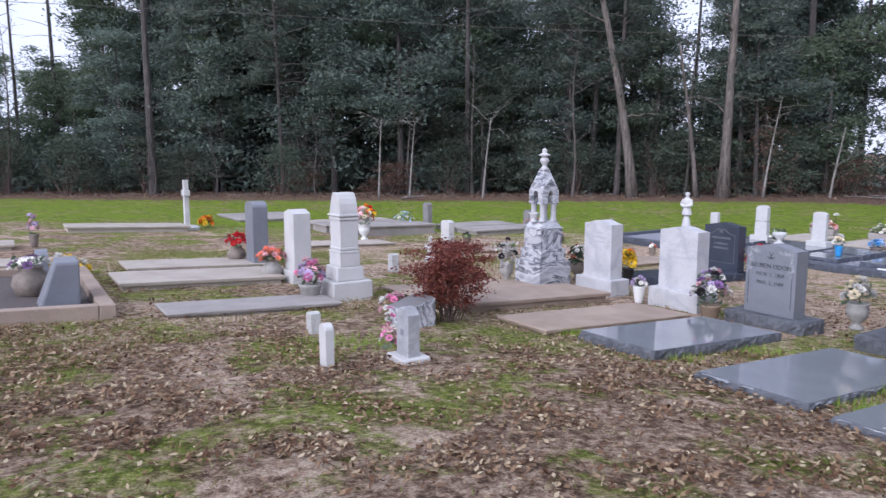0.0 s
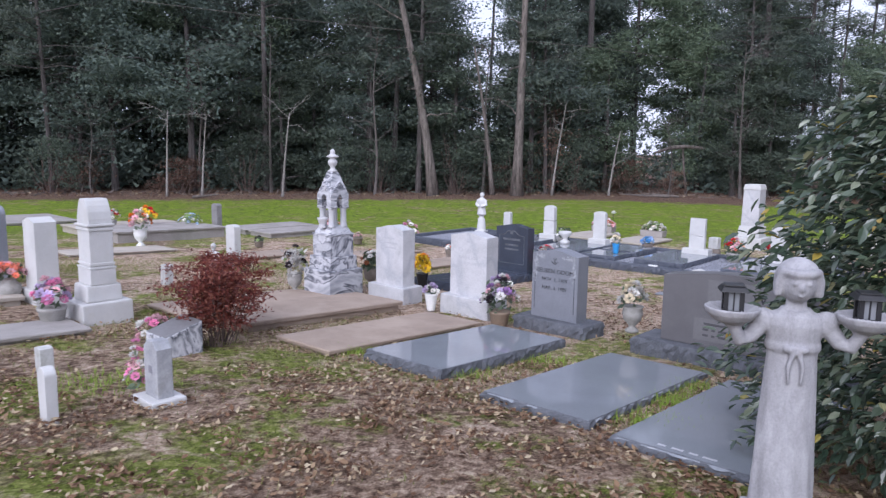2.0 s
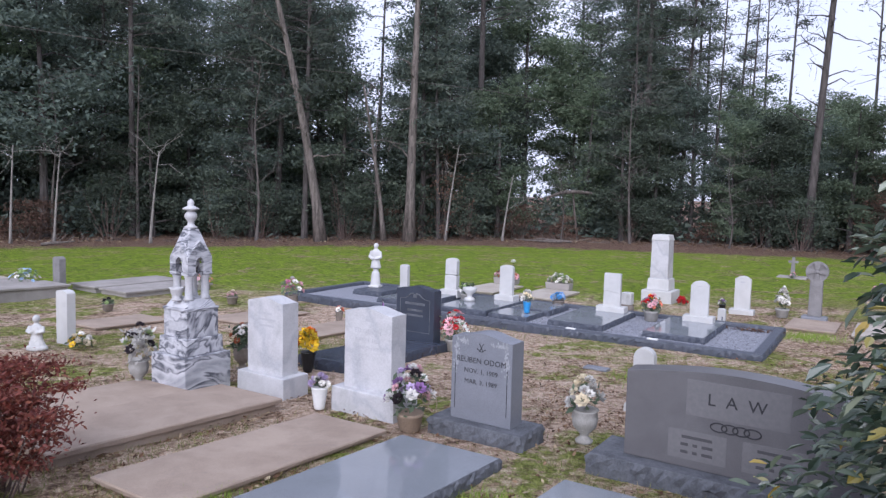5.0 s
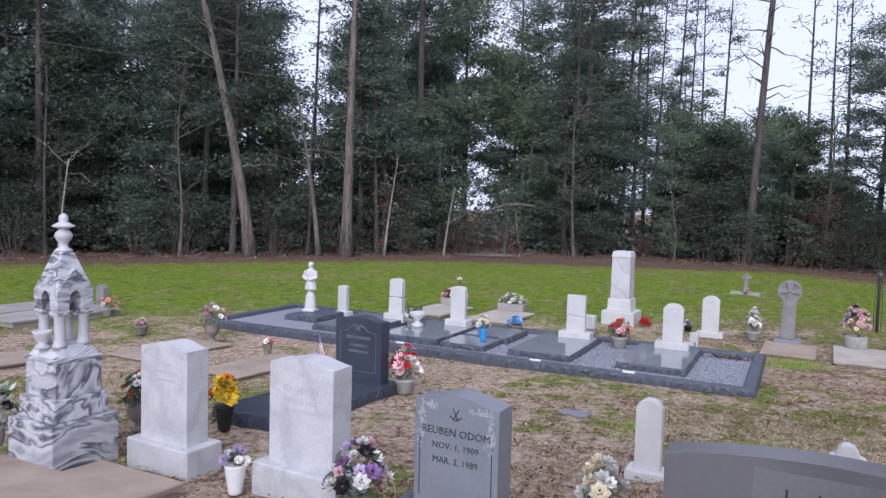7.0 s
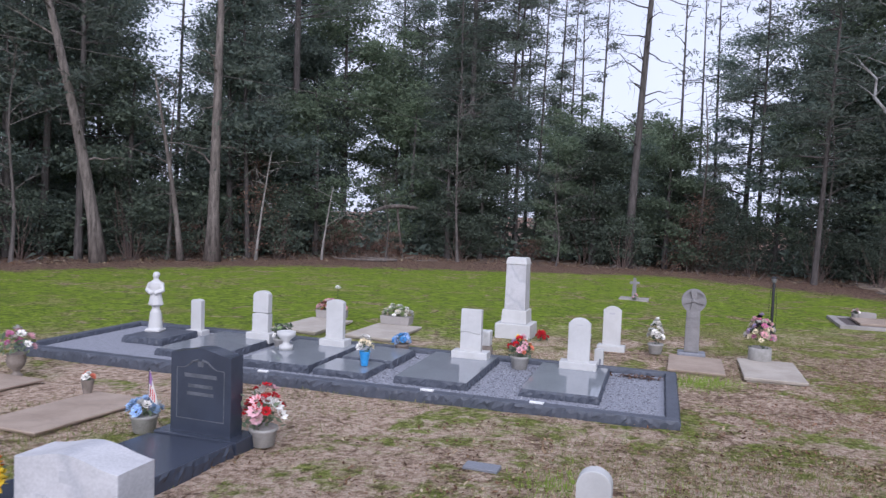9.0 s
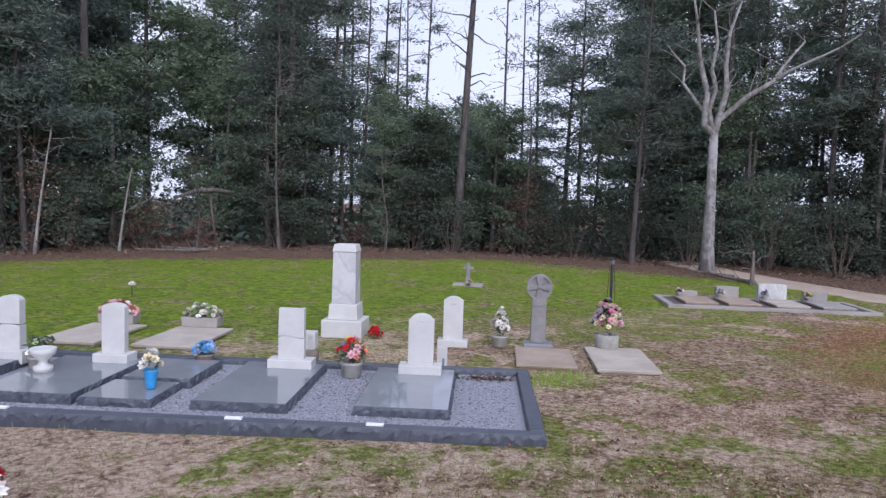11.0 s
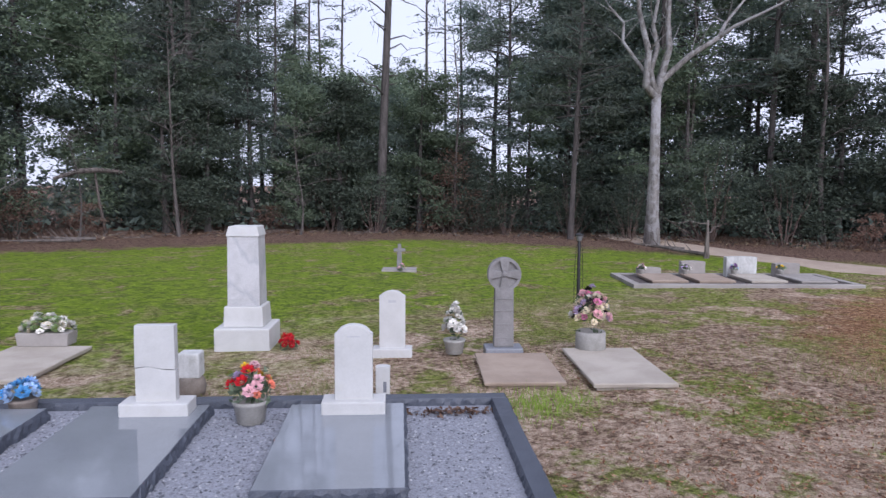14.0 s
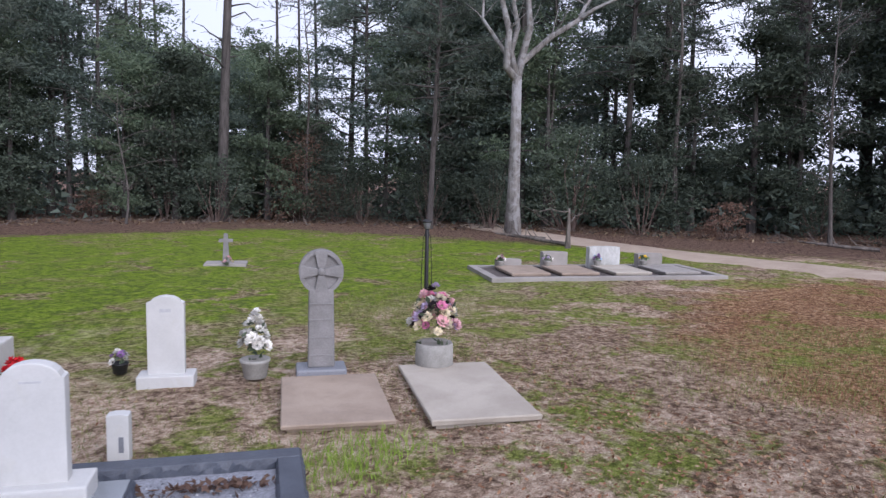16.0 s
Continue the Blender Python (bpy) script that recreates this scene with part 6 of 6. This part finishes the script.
far_plot()
headstone(stand(5.10, 7.85), "slim white rounded marker stone behind the family stone", "old_white", roundtop(0.20, -0.02, 0.64, 0.09), 0.10, (0.32, 0.22, 0.06))
headstone(stand(6.25, 6.98), "low white stone with clover-shaped top", "old_white", roundtop(0.24, -0.04, 0.42, 0.10, 12, 0.04), 0.10)
single("name_tablet", blk(0, 0, -0.02, 0.30, 0.16, 0.045, 0.006), M["grey_granite"], stand(5.80, 9.65), "small flat metal-grey marker set in the turf", "grave marker")

# ---- flowers ----
bouquet(stand(2.08, 8.66), "lilac hydrangea bloom in a white vase", ["lilac", "lilac", "white"], "cone", "pot_white", 9, 0.075, 0.09, 0.045, "puff", 0.9, 30)
fb = bouquet(stand(2.66, 7.80), "purple and white roses with wicker loops in a round pot", ["white", "purple", "white", "pale_pink", "lilac", "dark"], "pot", "wicker", 26, 0.19, 0.36, 0.05, "rose", 0.95, 110)
for k in range(3):
    bm = bmesh.new()
    ring = [(0.10 + 0.05 * k + 0.045 * math.cos(a), 0.02 * k, 0.36 - 0.05 * k + 0.07 * math.sin(a)) for a in np.linspace(0, 2 * math.pi, 15)]
    tube(bm, ring, [0.004] * 15, 4)
    part("wicker_loop", bm, M["wicker"], fb)
bouquet(stand(3.66, 6.71, RZ, 0.143), "cream silk roses in a grey cement urn", ["white", "cream", "white"], "urn", "pot_grey", 13, 0.13, 0.20, 0.052, "rose", 0.95, 40)
bouquet(stand(0.52, 10.05), "dark and silvery faded flowers in a cement urn", ["dark", "white", "dark", "green"], "urn", "pot_grey", 12, 0.16, 0.34, 0.05, "rose", 0.95, 160, "white")
bouquet(stand(1.60, 10.55), "white and dark flowers in a brown urn", ["white", "rust", "white"], "urn", "pot_brown", 12, 0.15, 0.26, 0.045, "rose", 1.0, 120)
bouquet(stand(-0.78, 7.30), "pale pink roses beside a granite marker", ["pale_pink", "white", "pink"], None, n=16, spread=0.16, rise=0.22, r=0.05, greens=24)
bouquet(stand(-0.63, 5.62), "string of pink blossoms leaning on a child's stone", ["pink", "pale_pink", "white"], None, n=22, spread=0.07, rise=0.34, r=0.035, kind="daisy", greens=14)
bouquet(stand(-1.86, 8.10), "pink and lilac flowers in a low cement pot", ["pink", "lilac", "pale_pink"], "pot", "pot_grey", 22, 0.18, 0.26, 0.055, "rose", 1.1, 40)
bouquet(stand(-2.72, 9.52), "coral flowers in a gourd-shaped green pot", ["coral", "pale_pink", "coral"], "gourd", "pot_grey", 26, 0.21, 0.16, 0.055, "rose", 1.15, 40)
bouquet(stand(-3.80, 11.25), "bright red roses in a dark pot", ["red"], "gourd", "pot_brown", 20, 0.18, 0.20, 0.055, "rose", 1.2, 30)
bouquet(stand(-7.0, 18.3), "orange marigold bouquet on the grass", ["orange", "yellow"], None, n=18, spread=0.2, rise=0.28, r=0.07, kind="puff", greens=20)
bouquet(stand(-4.78, 7.45), "white and purple flowers in a fat clay pot", ["white", "purple", "white"], "gourd", "pot_brown", 16, 0.22, 0.10, 0.06, "daisy", 1.6, 30)
bouquet(stand(-5.5, 9.3), "pale wreath of cream and yellow flowers", ["cream", "yellow", "white"], None, n=20, spread=0.26, rise=0.24, r=0.06, greens=30)
bouquet(stand(-7.9, 12.4), "tall pink flowers in a stone vase", ["lilac", "pale_pink"], "cone", "pot_brown", 14, 0.10, 0.34, 0.05, "rose", 1.0, 20)
bouquet(stand(-2.45, 16.0), "white and peach flowers in a tall white urn", ["white", "cream", "pale_pink", "orange"], "urn", "pot_white", 20, 0.24, 0.36, 0.07, "rose", 1.3, 60)
bouquet(stand(-2.9, 19.2, RZ, 0.17), "orange and yellow flowers on a raised slab", ["orange", "yellow", "cream", "red"], "pot", "pot_grey", 22, 0.30, 0.26, 0.07, "rose", 0.9, 30)
bouquet(stand(-3.6, 18.9, RZ, 0.17), "red and white flowers on a raised slab", ["red", "white"], "pot", "pot_grey", 14, 0.2, 0.22, 0.06, "rose", 0.9, 20)
bouquet(stand(-1.82, 18.85), "pale blue and white flowers in a brown basket", ["pale_blue", "white", "green"], "basket", "pot_brown", 22, 0.28, 0.30, 0.05, "daisy", 1.6, 60)
bouquet(stand(-0.22, 12.35), "white and yellow flowers at the foot of a slim stone", ["white", "yellow", "cream"], None, n=12, spread=0.16, rise=0.16, r=0.05, greens=24)
bouquet(stand(-0.10, 15.9), "withered dark flowers in a small black pot", ["dark", "green"], "pot", "pot_brown", 6, 0.1, 0.08, 0.04, "rose", 0.8, 30)
bouquet(stand(2.05, 16.4), "faded cream flowers in a small clay pot", ["cream", "pale_pink"], "pot", "pot_brown", 8, 0.09, 0.10, 0.05, "rose", 0.9, 12)
bouquet(stand(3.0, 15.3), "pink and white flowers in a dark clay urn", ["pale_pink", "white", "pink", "green"], "urn", "pot_brown", 18, 0.22, 0.28, 0.055, "rose", 1.1, 50)
bouquet(stand(1.6, 18.6), "pink flowers lying on a low block", ["pale_pink", "coral"], "pot", "pot_grey", 14, 0.24, 0.22, 0.05, "daisy", 0.9, 40)
bouquet(stand(3.55, 13.9), "small white and peach flower in a clay holder", ["white", "coral"], "cone", "pot_brown", 4, 0.05, 0.07, 0.045, "rose", 0.8, 6)
bouquet(stand(2.30, 10.30), "orange and yellow flowers in a black pot", ["orange", "yellow", "yellow"], "cone", "black", 14, 0.10, 0.26, 0.075, "rose", 1.0, 20)
bouquet(stand(4.50, 11.18), "red and white lilies in a round cement pot", ["red", "white", "red", "pale_pink"], "pot", "pot_grey", 26, 0.19, 0.34, 0.065, "daisy", 1.05, 70)
bb = bouquet(stand(3.72, 12.15), "pale blue flowers with a small flag in a cement pot", ["pale_blue", "pale_blue", "white"], "pot", "pot_grey", 18, 0.15, 0.14, 0.055, "rose", 1.05, 24)
part("flag_pole", lathe([(0.005, 0.15), (0.005, 0.62)], 6, cx=0.05), M["black"], bb)
flag = part("flag", outline_slab([(0.052, 0.34), (0.100, 0.30), (0.150, 0.27), (0.135, 0.36), (0.095, 0.47), (0.056, 0.60)], 0.008, 0.002), PETAL["white"], bb, "small drooping striped flag")
part("canton", outline_slab([(0.055, 0.47), (0.088, 0.45), (0.086, 0.51), (0.058, 0.59)], 0.012, 0.001), PETAL["purple"], flag, "dark blue corner")
for k in range(3):
    part("stripe", outline_slab([(0.062 + 0.026 * k, 0.345 - 0.020 * k), (0.074 + 0.026 * k, 0.335 - 0.020 * k), (0.080 + 0.020 * k, 0.45 - 0.035 * k), (0.070 + 0.020 * k, 0.455 - 0.030 * k)], 0.011, 0.001), PETAL["red"], flag, "red stripe")
bouquet(enc(3.28, 1.75, 0.06), "green leafy plant in a pot", ["green", "white"], "pot", "pot_grey", 8, 0.16, 0.22, 0.04, "daisy", 1.0, 120)
bouquet(enc(5.05, 0.86, 0.15), "white flowers in a blue foil-wrapped pot", ["white", "white", "cream"], "cone", "blue_paper", 9, 0.10, 0.18, 0.055, "rose", 0.85, 24)
bouquet(enc(5.05, 2.28, 0.06), "bright blue flowers in a small stone pot", ["blue", "pale_blue"], "pot", "pot_brown", 16, 0.15, 0.13, 0.055, "rose", 0.95, 24)
bouquet(enc(6.92, 2.05, 0.06), "pink, yellow and red flowers in a face-carved cement pot", ["pale_pink", "yellow", "red", "coral", "lilac"], "pot", "pot_grey", 20, 0.20, 0.24, 0.05, "rose", 1.15, 120)
bouquet(stand(11.10, 14.25), "deep red roses at the pillar's foot", ["red"], None, n=12, spread=0.13, rise=0.15, r=0.055, greens=16)
bouquet(stand(12.0, 12.45), "white orchids with dark leaves in a grey pot", ["white"], "pot", "pot_grey", 28, 0.12, 0.38, 0.055, "rose", 1.05, 40)
bouquet(stand(12.92, 11.12, RZ, 0.03), "large faded bouquet in a round cement tub", ["pale_pink", "cream", "lilac", "pale_pink", "cream", "pink", "dark", "white", "cream"], "tub", "pot_grey", 52, 0.23, 0.46, 0.06, "rose", 1.0, 60, loose=1.0)
bouquet(stand(11.6, 13.6), "small purple and white flowers in a low dark pot", ["purple", "white"], "pot", "black", 8, 0.08, 0.09, 0.04, "rose", 0.6, 14)
bouquet(stand(18.0, 17.5, 0, 0.04), "small faded flowers by a stone cross", ["pale_pink", "cream"], None, n=7, spread=0.1, rise=0.14, r=0.04, greens=16)


def trough(x, y, label, colors):
    t = bouquet(stand(x, y, RZ, 0.06), label, colors, None, n=64, spread=0.23, rise=0.22, r=0.055, kind="rose", greens=70)
    for c in t.children:
        c.matrix_basis = Matrix.Diagonal((1.35, 0.6, 1, 1)) @ Matrix.Translation((0, 0, 0.12)) @ c.matrix_basis
    part("trough", blk(0, 0, 0, 0.58, 0.24, 0.16, 0.012, 1.06), M["grey_concrete"], t)


trough(9.50, 16.60, "white and green flowers in a concrete trough", ["white", "green", "cream"])
trough(8.70, 17.75, "pink, white and rust flowers in a concrete trough", ["pale_pink", "white", "rust"])
sl = thing("solar_light", stand(10.6, 21.0, 0), "small white flower-shaped solar light on a stake", "garden light")
part("stake", lathe([(0.008, -0.05), (0.008, 0.25)], 6), M["black"], sl)
part("head", bloom_mesh("head", 0.10, "rose"), PETAL["white"], sl, m=pose(0, 0, 0.26))


# ---- litter and grass ----
def scatter(n, x0, x1, y0, y1, keep):
    x, y = rng.uniform(x0, x1, n), rng.uniform(y0, y1, n)
    k = keep(x, y) > rng.uniform(0, 1, n)
    return x[k], y[k]


def wave(x, y, s, p=0.0):
    return 0.5 + 0.25 * np.sin(x * s + 1.7 * np.sin(y * s * 0.7 + p)) + 0.25 * np.sin(y * s * 1.3 - 1.1 * np.sin(x * s * 0.9 + p))


x, y = scatter(210000, -6, 9, 0.8, 11, lambda x, y: 0.8 * np.clip(1.25 - 0.085 * y, 0.1, 1) * np.clip(wave(x, y, 1.3) * wave(x, y, 5.9, 0.3) * 3.6 - 0.5, 0.05, 1))
x2, y2 = scatter(120000, 8.0, 24, 1.0, 14, lambda x, y: np.clip(1.25 - 0.012 * (x - 13) ** 2 - 0.05 * (y - 6) ** 2, 0.08, 0.9) * np.clip(wave(x, y, 1.1, 0.7) * 2 - 0.3, 0.12, 1))
c = np.stack([x2, y2, ground_z(x2, y2) + rng.uniform(0.0, 0.018, len(x2))], 1)
single("fallen_leaves", leaf_mesh("fallen_leaves", c, rng.uniform(0.009, 0.024, len(x2)), 0.5, 0.74), M["litter_red"], Matrix(), "rust-brown fallen leaves thick over the open turf", "leaves", kind="stuff")
x3, y3 = scatter(60000, -4.5, 6, 0.9, 6.5, lambda x, y: np.clip(wave(x, y, 2.9, 0.4) * wave(x, y, 7.3, 1.4) * 4.0 - 0.8, 0.04, 1))
x, y = np.concatenate([x, x3]), np.concatenate([y, y3])
c = np.stack([x, y, ground_z(x, y) + rng.uniform(0.0, 0.022, len(x))], 1)
single("fallen_leaves", leaf_mesh("fallen_leaves", c, rng.uniform(0.008, 0.030, len(x)), 0.5, 0.70), M["litter"], Matrix(), "brown fallen oak leaves scattered over the turf", "leaves", kind="stuff")


def grass_patch(name, x, y, hlo, hhi, mat, label, width=0.004):
    n = len(x)
    base = np.stack([x, y, ground_z(x, y) - 0.015], 1)
    a = rng.uniform(0, 2 * math.pi, n)
    side = np.stack([np.cos(a), np.sin(a), 0 * a], 1) * width
    tip = base + np.stack([rng.normal(0, 0.018, n), rng.normal(0, 0.018, n), rng.uniform(hlo, hhi, n)], 1)
    v = np.stack([base - side, base + side, tip], 1).reshape(-1, 3)
    single(name, shards(name, v, np.arange(3 * n).reshape(-1, 3)), M[mat], Matrix(), label, "grass", kind="stuff")


x, y = scatter(330000, -6, 17, 0.8, 14, lambda x, y: np.clip(wave(x, y, 0.9, 2.0) * 2.4 - 0.95, 0.05, 0.8))
grass_patch("thin_grass", x, y, 0.022, 0.055, "grass", "thin short winter grass")
lx, ly = [], []
for cx, cy, r, k in ((3.1, 5.0, 0.16, 500), (2.75, 4.62, 0.14, 400), (3.45, 5.32, 0.12, 300), (10.75, 10.75, 0.30, 900), (6.4, 8.1, 0.30, 500), (1.0, 6.7, 0.10, 160), (1.75, 5.9, 0.12, 200), (2.6, 6.2, 0.12, 200), (6.0, 9.0, 0.25, 400), (-0.95, 6.0, 0.25, 300)):
    lx.append(cx + rng.normal(0, r, k))
    ly.append(cy + rng.normal(0, r * 0.7, k))
grass_patch("green_tuft", np.concatenate(lx), np.concatenate(ly), 0.04, 0.09, "grass_lush", "bright green tufts of grass beside the slabs", 0.004)
